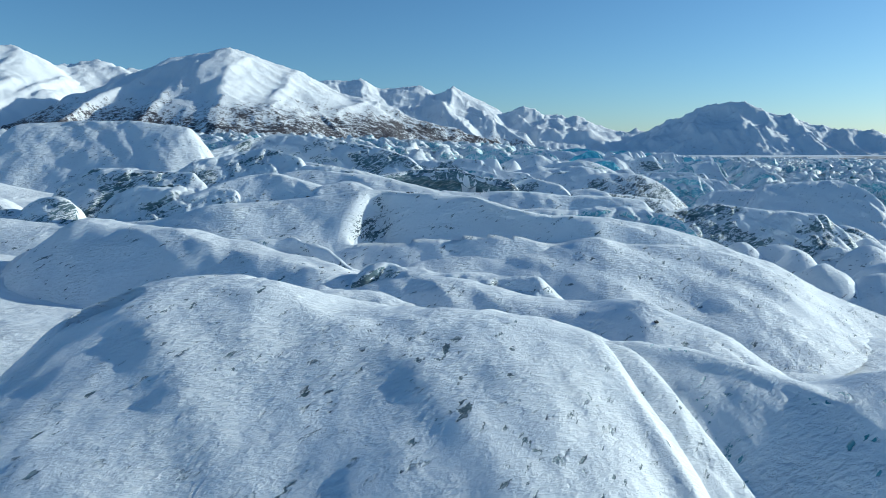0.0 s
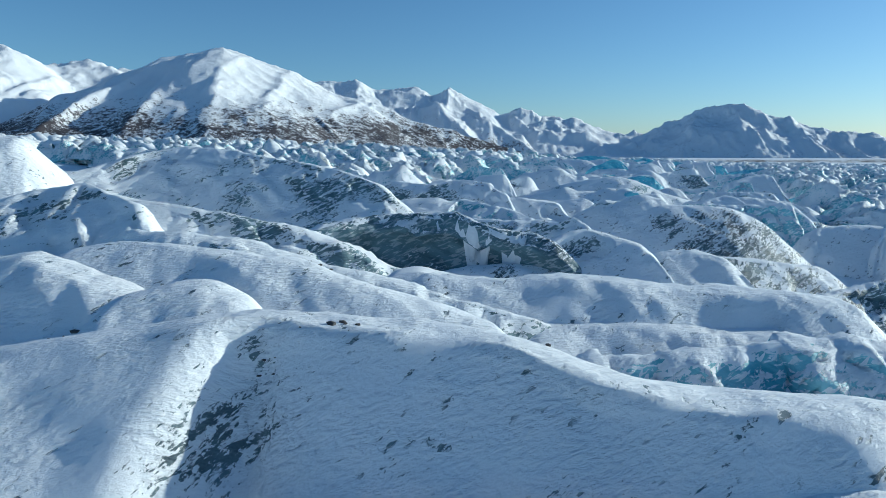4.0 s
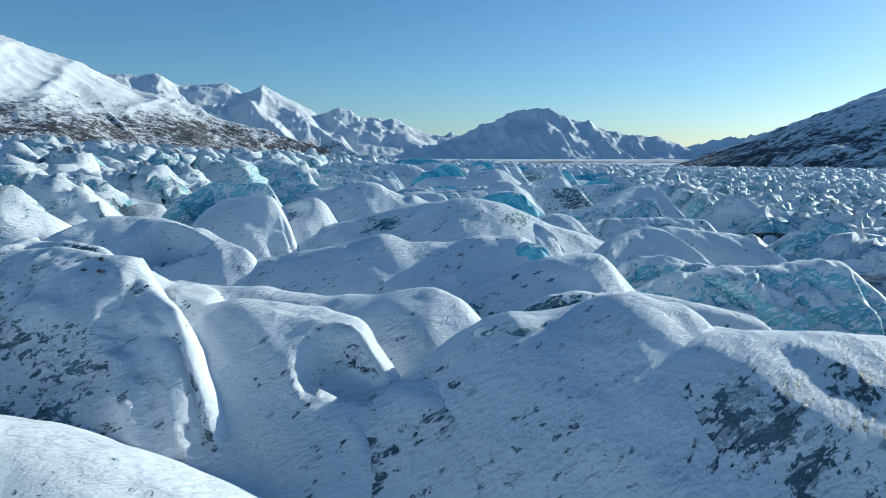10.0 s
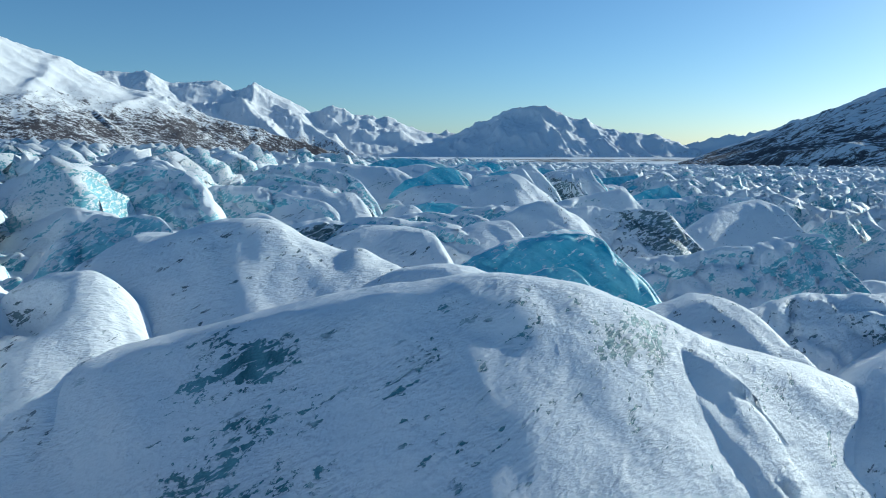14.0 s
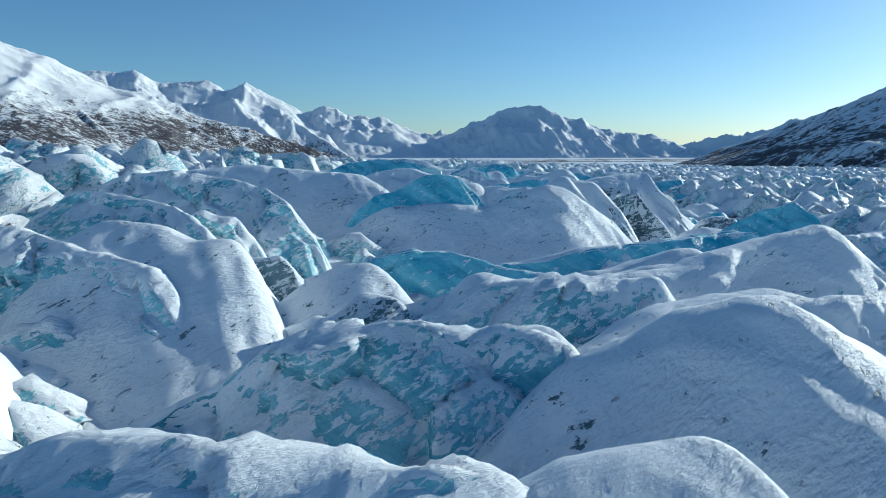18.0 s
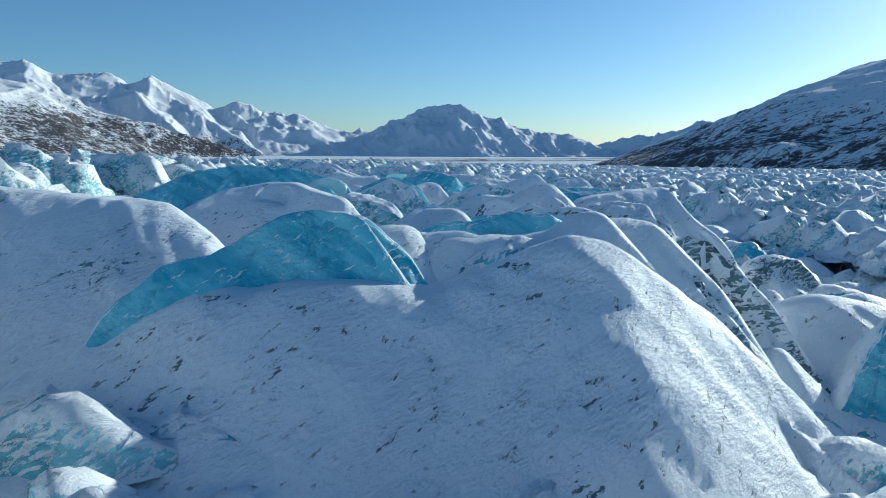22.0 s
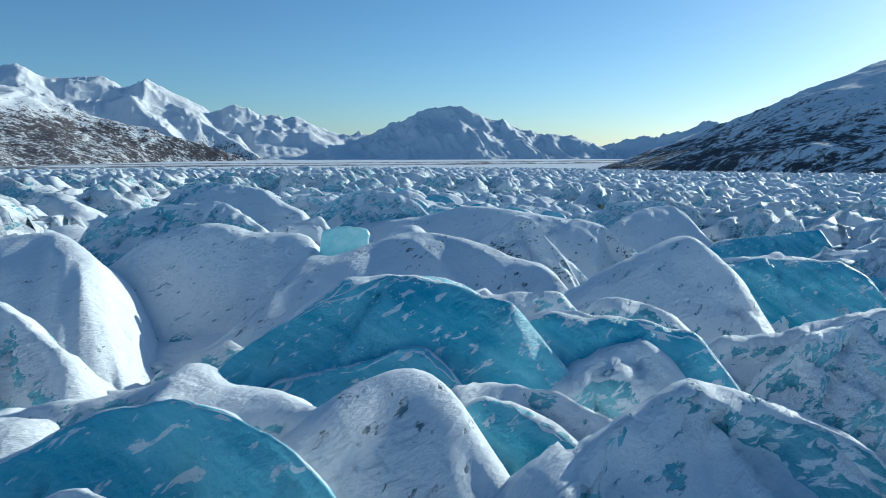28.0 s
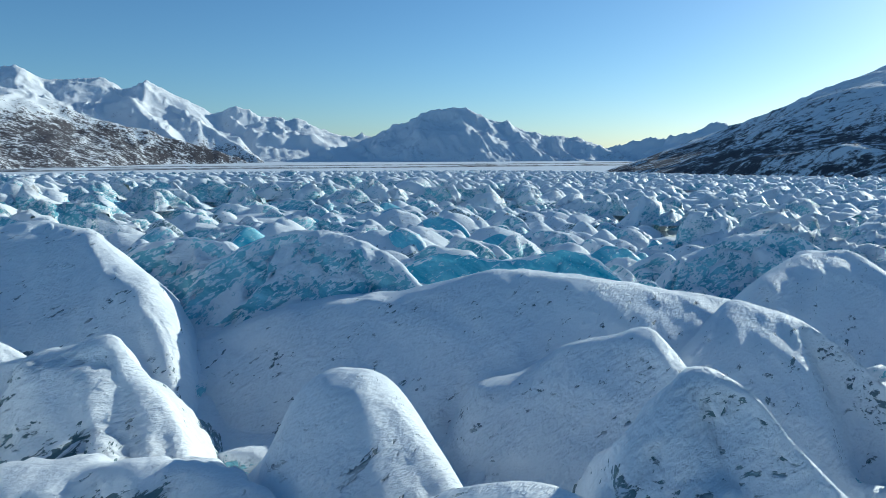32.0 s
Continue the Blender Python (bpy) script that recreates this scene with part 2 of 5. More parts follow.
# ---- ice ridges along the flight line ----
STYLE = {  # face slope, crest rounding in metres, back slope, its rounding, swell, chop, label
    "N": (0.95, 1.6, 0.60, 2.5, 0.30, 0.15, "steep lee side of a smooth wind-packed snow ridge"),
    "W": (0.80, 2.8, 0.55, 3.5, 0.45, 0.15, "smooth wind-packed snow drift with a rounded crest"),
    "L": (0.36, 4.0, 0.40, 4.0, 0.45, 0.15, "long gentle slope of wind-packed snow with drift lines"),
    "S": (0.72, 2.2, 0.65, 2.5, 0.35, 0.20, "smooth wind-packed snow ridge with a few scoured ice streaks"),
    "G": (0.95, 0.9, 0.75, 1.4, 0.50, 0.75, "snow-covered ice ridge with scoured grey ice patches"),
    "D": (0.85, 2.6, 0.70, 2.5, 0.30, 0.25, "broad snow slope cut by dark slanting ice bands"),
    "T": (0.60, 2.6, 0.70, 2.5, 0.30, 0.22, "broad snow slope with a few scoured turquoise patches"),
    "K": (2.20, 0.6, 0.60, 2.5, 0.90, 0.40, "bare dark grey-green ice wall under a snow cap"),
    "B": (1.15, 0.45, 0.95, 0.7, 0.60, 1.15, "serac of turquoise ice half plastered with snow"),
    "C": (1.70, 0.45, 0.95, 0.7, 0.70, 0.70, "steep serac with a bare turquoise ice face and snow cap"),
}
made, planned, crest_points, lines_made, kinds_made = [], [], [], [], []


def cells(u, v, seed):
    """Irregular broken blocks over a sheet: a tilted step for each block and the distance to the nearest joint."""
    iu, iv = np.floor(u).astype(np.int64), np.floor(v).astype(np.int64)
    first, second, step = np.full(u.shape, 9.0), np.full(u.shape, 9.0), np.zeros(u.shape)
    for du in (-1, 0, 1):
        for dv in (-1, 0, 1):
            cu, cv = iu + du, iv + dv
            ou, ov = u - cu - lattice(cu, cv, 0 * cu, seed), v - cv - lattice(cu, cv, 0 * cu, seed + 1)
            dist = np.hypot(ou, ov)
            flat = (lattice(cu, cv, 0 * cu, seed + 2) - 0.5) + (lattice(cu, cv, 0 * cu, seed + 3) - 0.5) * 1.6 * ou + (lattice(cu, cv, 0 * cu, seed + 4) - 0.5) * 1.6 * ov
            nearer = dist < first
            second = np.where(nearer, first, np.minimum(second, dist))
            step = np.where(nearer, flat, step)
            first = np.minimum(first, dist)
    return step, second - first


def even(v, count):
    for _ in range(count):
        v = np.concatenate([v[:1], 0.25 * v[:-2] + 0.5 * v[1:-1] + 0.25 * v[2:], v[-1:]])
    return v


def ridge(kind, x, y, turn, profile, near=True):
    """Notes a crest line from (x, y) along the heading turn, with heights and setbacks at distances along it."""
    e = (math.cos(radians(turn)), math.sin(radians(turn)))
    u0, u1 = profile[0][0], profile[-1][0]
    planned.append((kind, x, y, turn, profile, near))
    kinds_made.append(kind)
    lines_made.append((x + e[0] * u0, y + e[1] * u0, x + e[0] * u1, y + e[1] * u1))
    if near:
        us, zs, vs = np.array(profile).T
        far = np.concatenate([[0], np.cumsum(np.hypot(np.diff(us), np.diff(vs)))])
        u = np.interp(np.arange(0, far[-1], 0.6), far, us)
        z, v = np.interp(u, us, zs), np.interp(u, us, vs)
        crest_points.append(np.stack([x + u * e[0] - v * e[1], y + u * e[1] + v * e[0], z, u * 0 + e[0], u * 0 + e[1], u * 0 + len(planned) - 1], -1))


def under_crests(own, px, py):
    """The height that a slope may reach here without burying the crest of another ridge."""
    near = CRESTS[(CRESTS[:, 5] != own) & (CRESTS[:, 0] > px.min() - 8) & (CRESTS[:, 0] < px.max() + 8) & (CRESTS[:, 1] > py.min() - 12) & (CRESTS[:, 1] < py.max() + 4)]
    mine = CRESTS[CRESTS[:, 5] == own]
    bound = np.full(px.shape, 1e3)
    for cx, cy, cz, ex, ey, _ in near:
        if np.hypot(mine[:, 0] - cx, mine[:, 1] - cy).min() < 3.5:
            continue
        dx, dy = px - cx, py - cy
        along, across = np.abs(dx * ex + dy * ey), dy * ex - dx * ey
        over = cz - 0.3 + 1.5 * np.maximum(along - 0.5, 0) + 0.95 * np.maximum(across - 0.3, 0)
        bound = np.minimum(bound, np.where((along < 7) & (across > -1.0), over, 1e3))
    return bound


def raise_ridge(kind, x, y, turn, profile, near):
    """The ridge under a noted crest line: a face before it, a snow slope behind and a cap of snow."""
    slope, bend, rear, rear_bend, swelling, rough, label = STYLE[kind]
    soft = kind in "SDTNWL"
    seed = 40 + len(made)
    luck = random.Random(seed)
    e = np.array([math.cos(radians(turn)), math.sin(radians(turn))])
    n = np.array([-e[1], e[0]])
    us, zs, vs = np.array([p if len(p) == 3 else (*p, 0.0) for p in profile]).T
    length = us[-1] - us[0]
    mid = np.array([x, y]) + e * (us[0] + us[-1]) / 2
    foot = min(float(level(*mid)) - 11.0, zs.min() - 2.0)
    # the two ends: a long fall on the lee side, a shorter one towards the sun
    lee, sunny = (luck.uniform(0.5, 0.9), luck.uniform(0.9, 1.6)) if soft else (luck.uniform(0.5, 0.9), luck.uniform(0.8, 1.7))
    cuts = [(2.0 + 0.05 * length) * luck.uniform(0.9, 1.4) for _ in "ab"]
    skirt = [(zs[0] - lee * cuts[0] - foot) / (1.6 * lee + 0.6), (zs[-1] - sunny * cuts[1] - foot) / (1.3 * sunny + 0.6)]
    skirt = [max(1.0, k) for k in skirt]
    us = np.concatenate([[us[0] - cuts[0] - skirt[0], us[0] - cuts[0]], us, [us[-1] + cuts[1], us[-1] + cuts[1] + skirt[1]]])
    zs = np.concatenate([[foot + 0.5, max(foot + 0.8, zs[0] - lee * cuts[0])], zs, [max(foot + 0.8, zs[-1] - sunny * cuts[1]), foot + 0.5]])
    wrap = 0.75 if soft else 0.5
    turnin = np.minimum(8.0, wrap / slope * np.array([zs[2] - zs[0], zs[2] - zs[1], zs[-3] - zs[-2], zs[-3] - zs[-1]]))
    vs = np.concatenate([vs[0] - turnin[:2], vs, vs[-1] - turnin[2:]])
    cell = 0.30 if near else 0.6
    nu = int(np.clip((us[-1] - us[0]) / cell, 24, 150 if near else 48))
    u = np.linspace(us[0], us[-1], nu)
    cell = u[1] - u[0]
    z = even(np.interp(u, us, zs), max(1, int(0.5 / cell ** 2)) if soft else 1)
    wind = even(np.interp(u, us, vs), max(2, int(1.2 / cell ** 2)))
    zeven, windeven = even(z, int(12 / cell ** 2)), even(wind, int(16 / cell ** 2))
    z = z + (0.10 if soft else 0.22 if kind in "GK" else 0.30) * fbm(u / 2.2, u * 0, octaves=4, gain=0.6, seed=seed)
    wind = wind + (0.5 if soft else 0.9) * fbm(u / 6.0 + seed, u * 0, octaves=3, seed=seed)
    nf, nb = (34, 12) if near else (16, 8)
    wf = np.linspace(1, 0, nf) ** 1.5
    wb = np.linspace(0, 1, nb + 1)[1:] ** 1.4
    height = np.maximum(zeven - foot, 1.0)
    bend = bend * luck.uniform(0.7, 1.3)
    slope = slope * luck.uniform(0.88, 1.14)
    front = np.sqrt((height / slope + bend) ** 2 - bend ** 2)[:, None]
    behind = np.sqrt((height / rear + rear_bend) ** 2 - rear_bend ** 2)[:, None]
    h = np.concatenate([-front * wf[None, :], behind * wb[None, :]], 1)
    ahead = h <= 0
    k, r = np.where(ahead, slope, rear), np.where(ahead, bend, rear_bend)
    drop = k * (np.sqrt(h * h + r * r) - r)
    steep = k * np.abs(h) / np.sqrt(h * h + r * r + 1e-9)
    if kind == "K":
        collar = np.maximum(-h - 1.9 - 0.5 * fbm(u / 4.0, u * 0, octaves=3, seed=seed + 2)[:, None], 0)
        drop = np.where(ahead, 0.8 * (np.sqrt(h * h + 0.6) - 0.77) + 3.2 * collar, drop)
        steep = np.where(ahead & (collar > 0), 3.5, steep)
    lean = np.arctan(steep)
    uu = u[:, None] + 0 * h
    down = np.hypot(h, drop)
    blend = smooth(0.0, 5.0, down)
    # hollows, spurs and broken blocks, pushed out along the slope
    fade = np.minimum(1, down / 1.2)
    out = fade * swelling * fbm(uu / 6.5 + seed, h / 7.0, octaves=3, seed=seed + 5)
    out = out + 0.22 * rough * fade * fbm(uu / 1.6 + seed, down / 1.6, octaves=4, gain=0.55, seed=seed + 8, ridged=True)
    if not soft:
        tilt = luck.uniform(-0.5, 0.5)
        step, joint = cells((uu + tilt * down) / 4.2 + seed, down / 3.6, seed + 31)
        fine, crack = cells((uu - 0.4 * down) / 1.5 + seed, down / 1.9, seed + 41)
        out = out + fade * rough * (0.85 * step + 0.28 * fine - 0.5 * np.exp(-joint * 14) - 0.12 * np.exp(-crack * 12))
    if soft and kind != "L":
        # the free ends break off in blocks
        end = smooth(0.0, 4.0, np.maximum(us[2] - u, u - us[-3]) + 1.0)[:, None]
        step, joint = cells((uu + 0.3 * down) / 3.4 + seed, down / 3.0, seed + 31)
        out = out + fade * end * (0.75 * step - 0.35 * np.exp(-joint * 12))
    dune = 1 - 2 * np.abs(value_noise((uu + 1.1 * h) / 6.0 + seed, h / 8.0 + uu / 20, None, seed + 21))
    dune = dune + 0.5 * (1 - 2 * np.abs(value_noise((uu + 0.8 * h) / 2.3 - seed, h / 3.0 + uu / 9, None, seed + 22)))
    out = out + np.minimum(1, down / 1.5) * dune * (0.15 if soft else 0.09)
    if near:
        out = out + fade * 0.05 * fbm(uu / 0.9 + seed, down / 1.3, octaves=2, seed=seed + 51)
    side = np.where(ahead, -1.0, 1.0) * np.sin(lean) * out
    recess = 1.8 * smooth(2.6, 4.0, down) * (1 - smooth(6, 12, down)) * ahead if kind == "K" else 0.0
    hf = h + side + recess + wind[:, None] * (1 - blend) + windeven[:, None] * blend
    pz = np.minimum(z[:, None] * (1 - blend) + zeven[:, None] * blend - drop, z[:, None] - 0.3 * drop) + np.cos(lean) * out * fade
    px = x + uu * e[0] + hf * n[0]
    py = y + uu * e[1] + hf * n[1]
    if near:
        bound = under_crests(len(made), px, py) + 3.0 * np.maximum(0, 1.6 - np.abs(h))
        pz = np.where(pz > bound, np.maximum(bound + 0.5 * out, foot - 1), pz)
    co = np.stack([px, py, pz], -1)
    origin = np.array([mid[0], mid[1], foot])
    root = new("snow_ridge" if soft else "ice_ridge" if kind in "GK" else "serac")
    root.location = origin
    tagged(root, label, "ice ridge" if kind in "SDTNWLGK" else "serac", "ridges of the glacier surface")
    part("body", from_grid("ridge_body", co - origin), FACES[kind], root)
    made.append(root)
    # snow cap: a slab over the crest and the back, with a ragged front lip
    lip = (1.5 if kind == "K" else 0.3 if kind == "C" else 0.8) * (1 + np.clip(2.2 * fbm(u / 3.5 + seed, u * 0, octaves=6, gain=0.62, seed=seed + 11), -0.9, 2.4))
    nc = 16 if near else 9
    s = np.linspace(0, 1, nc) ** 1.4
    rows = []
    for i in range(nu):
        to = -lip[i] + s * (lip[i] + 0.75 * behind[i, 0])
        rows.append(np.stack([np.interp(to, h[i], co[i, :, j]) for j in range(3)], -1))
    cap = np.array(rows)
    lift = (0.035 if soft else 0.09) * np.minimum(1, np.minimum(s * 6, (1 - s) * 4))[None, :] * smooth(0, 1.5, np.minimum(u - u[0], u[-1] - u))[:, None]
    cap[:, :, 2] += lift - 0.03 * (s[None, :] < 0.01) - 0.05 * (s[None, :] > 0.99)
    part("snow_cap", from_grid("snow_cap", cap - origin), SNOW, root, "rounded cap of wind-packed snow")
    return root


ridge("G", -12.2, 39.7, 0, [(0.0, 19.8, 0.0), (2.1, 20.0, 0.0), (4.6, 20.1, 0.0), (7.5, 19.6, 0.0), (8.9, 19.1, 0.0), (10.9, 17.6, 0.0)])
ridge("L", -18.7, 37.3, -10, [(0.0, 21.3, 0.0), (3.9, 21.3, 0.0), (8.3, 21.2, 0.0), (11.4, 20.0, 0.0), (14.7, 19.9, 0.0), (17.9, 20.0, 0.0), (20.2, 19.9, 0.0), (22.1, 19.8, 0.0), (24.3, 19.5, 0.0), (26.3, 19.1, 0.0)])
ridge("W", -41.1, 67.7, -18, [(0.0, 21.8, 0.0), (5.0, 20.9, 0.0), (12.8, 21.1, 0.0), (17.9, 19.8, 0.0), (23.8, 19.0, 0.0), (27.7, 18.4, 0.0), (33.3, 17.4, 0.0), (37.7, 18.0, 0.0), (43.0, 17.8, 0.0), (47.5, 16.7, 0.0), (50.6, 16.4, 0.0), (53.0, 16.2, 0.0), (55.2, 16.8, 0.0), (57.7, 17.3, 0.0), (59.8, 16.2, 0.0), (63.8, 14.9, 0.0)])
ridge("L", -11.4, 78.6, 2, [(0.0, 14.3, 0.0), (0.9, 15.5, 0.0), (3.5, 16.6, 0.0), (9.3, 16.9, 0.0), (15.1, 17.1, 0.0), (21.5, 17.4, 0.0), (27.2, 18.2, 0.0), (30.7, 17.3, 0.0), (35.8, 17.2, 0.0), (42.8, 16.8, 0.0), (48.7, 15.0, 0.0), (54.1, 11.8, 0.0)])
ridge("G", 3.1, 39.8, 2, [(0.0, 17.4, 0.0), (1.8, 17.6, 0.0), (4.0, 17.5, 0.0), (6.7, 16.8, 0.0), (8.9, 16.4, 0.0), (11.1, 16.3, 0.0), (13.1, 15.6, 0.0), (14.8, 15.0, 0.0)])
ridge("G", -25.2, 99.3, 0, [(0.0, 26.5, 0.0), (2.9, 26.4, 0.0), (7.3, 25.8, 0.0), (11.7, 24.9, 0.0), (14.3, 24.1, 0.0), (16.3, 23.7, 0.0), (20.4, 22.6, 0.0), (24.8, 21.5, 0.0), (27.7, 20.5, 0.0), (30.0, 19.9, 0.0)])
ridge("W", 3.4, 99.3, 2, [(0.0, 19.9, 0.0), (2.1, 19.8, 0.0), (4.4, 19.9, 0.0), (6.5, 19.9, 0.0), (9.4, 19.9, 0.0), (12.4, 19.4, 0.0), (14.8, 19.4, 0.0), (17.4, 19.6, 0.0)])
ridge("G", -37.5, 117.0, 0, [(0.0, 28.1, 0.0), (3.5, 27.3, 0.0), (6.6, 27.0, 0.0), (10.6, 26.3, 0.0), (14.6, 25.6, 0.0), (19.9, 24.6, 0.0), (24.8, 22.9, 0.0), (28.7, 20.8, 0.0), (31.9, 19.9, 0.0), (34.1, 19.5, 0.0)])
ridge("W", -7.3, 111.1, 0, [(0.0, 21.7, 0.0), (2.2, 21.5, 0.0), (3.7, 20.9, 0.0), (5.9, 20.7, 0.0), (7.3, 20.9, 0.0), (8.5, 20.5, 0.0), (10.1, 19.9, 0.0), (11.8, 19.3, 0.0), (13.0, 19.3, 0.0), (14.5, 19.6, 0.0), (16.5, 19.6, 0.0), (20.2, 19.0, 0.0), (23.4, 18.7, 0.0), (29.1, 18.1, 0.0)])
ridge("D", -6.1, 120.1, 10, [(0.0, 19.0, 0.0), (3.3, 19.9, 0.0), (9.1, 20.3, 0.0), (14.1, 19.9, 0.0), (17.1, 19.6, 0.0), (20.6, 19.5, 0.0), (26.9, 19.7, 0.0), (30.0, 20.7, 0.0), (32.8, 20.5, 0.0), (37.3, 20.0, 0.0), (45.3, 19.0, 0.0)])
ridge("S", 7.6, 134.2, -8, [(0.0, 18.9, 0.0), (1.7, 19.1, 0.0), (3.5, 19.8, 0.0), (6.0, 20.8, 0.0), (7.8, 20.4, 0.0), (9.9, 20.0, 0.0), (11.7, 19.1, 0.0), (14.4, 18.6, 0.0), (18.5, 18.2, 0.0)])
ridge("T", -18.7, 164.4, -10, [(0.0, 25.3, 0.0), (2.5, 24.4, 0.0), (4.6, 23.4, 0.0), (8.1, 23.9, 0.0), (12.5, 24.3, 0.0), (15.1, 23.6, 0.0), (18.2, 23.9, 0.0), (20.9, 23.1, 0.0), (24.5, 21.9, 0.0), (28.1, 20.2, 0.0), (31.9, 17.8, 0.0)])
ridge("D", 13.5, 171.0, -13, [(0.0, 18.9, 0.0), (3.4, 20.2, 0.0), (8.5, 20.6, 0.0), (13.0, 21.7, 0.0), (19.1, 22.8, 0.0), (25.2, 22.8, 0.0), (29.7, 22.4, 0.0), (33.8, 20.5, 0.0), (36.4, 18.7, 0.0), (38.9, 16.3, 0.0)])
ridge("G", -6.3, 184.6, -13, [(0.0, 25.9, 0.0), (3.6, 26.2, 0.0), (6.4, 25.9, 0.0), (7.6, 25.0, 0.0), (9.5, 24.0, 0.0), (11.6, 23.1, 0.0), (13.5, 22.8, 0.0)])
ridge("S", 3.7, 189.7, -22, [(0.0, 19.8, 0.0), (3.3, 21.6, 0.0), (5.1, 21.7, 0.0), (6.8, 21.0, 0.0), (10.2, 20.8, 0.0), (14.1, 20.7, 0.0), (17.8, 21.2, 0.0), (19.4, 20.8, 0.0), (21.0, 20.0, 0.0)])
ridge("G", 19.8, 171.4, -10, [(0.0, 20.7, 0.0), (0.9, 21.9, 0.0), (1.5, 22.8, 0.0), (3.0, 23.2, 0.0), (4.9, 22.9, 0.0), (7.7, 22.6, 0.0)])
ridge("K", 25.2, 180.3, -13, [(0.0, 20.0, 0.0), (2.0, 21.3, 0.0), (3.9, 22.3, 0.0), (5.7, 22.5, 0.0), (7.9, 22.2, 0.0), (10.4, 21.9, 0.0), (11.6, 21.3, 0.0)])
ridge("S", 20.0, 172.3, -13, [(0.0, 21.6, 0.0), (2.0, 22.8, 0.0), (3.4, 23.1, 0.0), (5.1, 23.0, 0.0), (6.8, 23.2, 0.0), (8.1, 24.0, 0.0), (9.0, 24.3, 0.0), (10.2, 24.2, 0.0), (11.6, 23.7, 0.0), (13.1, 23.6, 0.0)])
ridge("S", 2.9, 185.9, -18, [(0.0, 23.1, 0.0), (2.1, 22.7, 0.0), (5.4, 22.5, 0.0), (6.5, 22.7, 0.0), (8.5, 22.2, 0.0), (11.2, 22.1, 0.0), (13.2, 22.3, 0.0), (15.2, 22.2, 0.0), (16.1, 22.6, 0.0), (18.5, 22.9, 0.0), (20.0, 22.4, 0.0), (21.2, 21.6, 0.0)])
ridge("S", -0.9, 207.0, -13, [(0.0, 17.9, 0.0), (4.7, 19.4, 0.0), (9.1, 21.1, 0.0), (12.0, 21.7, 0.0), (17.1, 22.6, 0.0), (20.4, 23.5, 0.0), (22.1, 24.0, 0.0), (24.6, 23.0, 0.0), (28.8, 23.0, 0.0), (30.9, 23.6, 0.0), (35.5, 23.7, 0.0), (37.2, 22.6, 0.0), (39.7, 21.1, 0.0)])
ridge("T", 28.5, 192.1, -13, [(0.0, 21.1, 0.0), (2.1, 21.8, 0.0), (4.7, 22.8, 0.0), (6.6, 23.0, 0.0), (8.5, 23.2, 0.0), (9.8, 23.1, 0.0), (10.5, 22.1, 0.0)])
ridge("C", 33.3, 197.1, -20, [(0.0, 23.4, 0.0), (0.6, 23.5, 0.0), (1.8, 23.1, 0.0), (2.6, 22.1, 0.0)])
ridge("B", 45.5, 201.0, -13, [(0.0, 19.1, 0.0), (0.9, 20.5, 0.0), (4.5, 21.1, 0.0), (7.4, 20.3, 0.0), (11.6, 19.6, 0.0), (14.0, 19.1, 0.0)])
ridge("T", -1.8, 244.0, -10, [(0.0, 17.8, 0.0), (5.3, 19.1, 0.0), (10.6, 19.9, 0.0), (16.9, 20.4, 0.0), (22.7, 21.2, 0.0), (27.0, 22.3, 0.0), (29.6, 22.9, 0.0), (34.1, 23.8, 0.0), (39.7, 24.7, 0.0), (43.4, 24.6, 0.0), (47.2, 23.7, 0.0), (50.6, 22.2, 0.0), (54.5, 20.3, 0.0), (59.0, 19.2, 0.0), (63.0, 17.7, 0.0), (66.7, 15.1, 0.0), (70.0, 12.5, 0.0), (73.3, 10.4, 0.0)])
ridge("S", 2.1, 241.8, -13, [(0.0, 24.8, 0.0), (2.6, 25.0, 0.0), (7.3, 25.2, 0.0), (7.9, 24.3, 0.0)])
ridge("S", 8.5, 246.0, -13, [(0.0, 20.6, 0.0), (2.8, 23.5, 0.0), (5.3, 24.4, 0.0), (7.7, 24.5, 0.0), (9.3, 23.5, 0.0), (9.9, 22.0, 0.0)])
ridge("B", 35.8, 290.2, -14, [(0.0, 19.3, 0.0), (2.2, 20.4, 0.0), (4.8, 22.3, 0.0), (7.9, 23.0, 0.0), (10.5, 23.4, 0.0), (12.3, 23.3, 0.0), (13.9, 22.9, 0.0), (15.7, 23.1, 0.0), (17.2, 22.8, 0.0), (18.4, 22.4, 0.0)])
ridge("B", 40.3, 302.2, -14, [(0.0, 19.2, 0.0), (3.0, 20.3, 0.0), (8.2, 21.1, 0.0), (11.9, 22.0, 0.0), (15.5, 22.5, 0.0), (18.1, 22.2, 0.0), (20.0, 20.9, 0.0), (21.5, 20.9, 0.0), (24.0, 21.5, 0.0)])
ridge("C", 40.7, 316.9, -17, [(0.0, 18.5, 0.0), (1.9, 19.6, 0.0), (4.0, 20.4, 0.0), (6.4, 20.9, 0.0), (8.4, 21.7, 0.0), (10.0, 22.2, 0.0), (11.5, 22.6, 0.0), (13.3, 22.5, 0.0), (15.1, 22.4, 0.0), (16.9, 21.9, 0.0), (19.7, 21.1, 0.0), (21.7, 20.8, 0.0), (23.8, 20.5, 0.0), (25.3, 20.0, 0.0)])
ridge("S", 42.8, 308.3, -14, [(0.0, 21.3, 0.0), (2.6, 22.6, 0.0), (5.1, 22.8, 0.0), (6.4, 21.7, 0.0)])
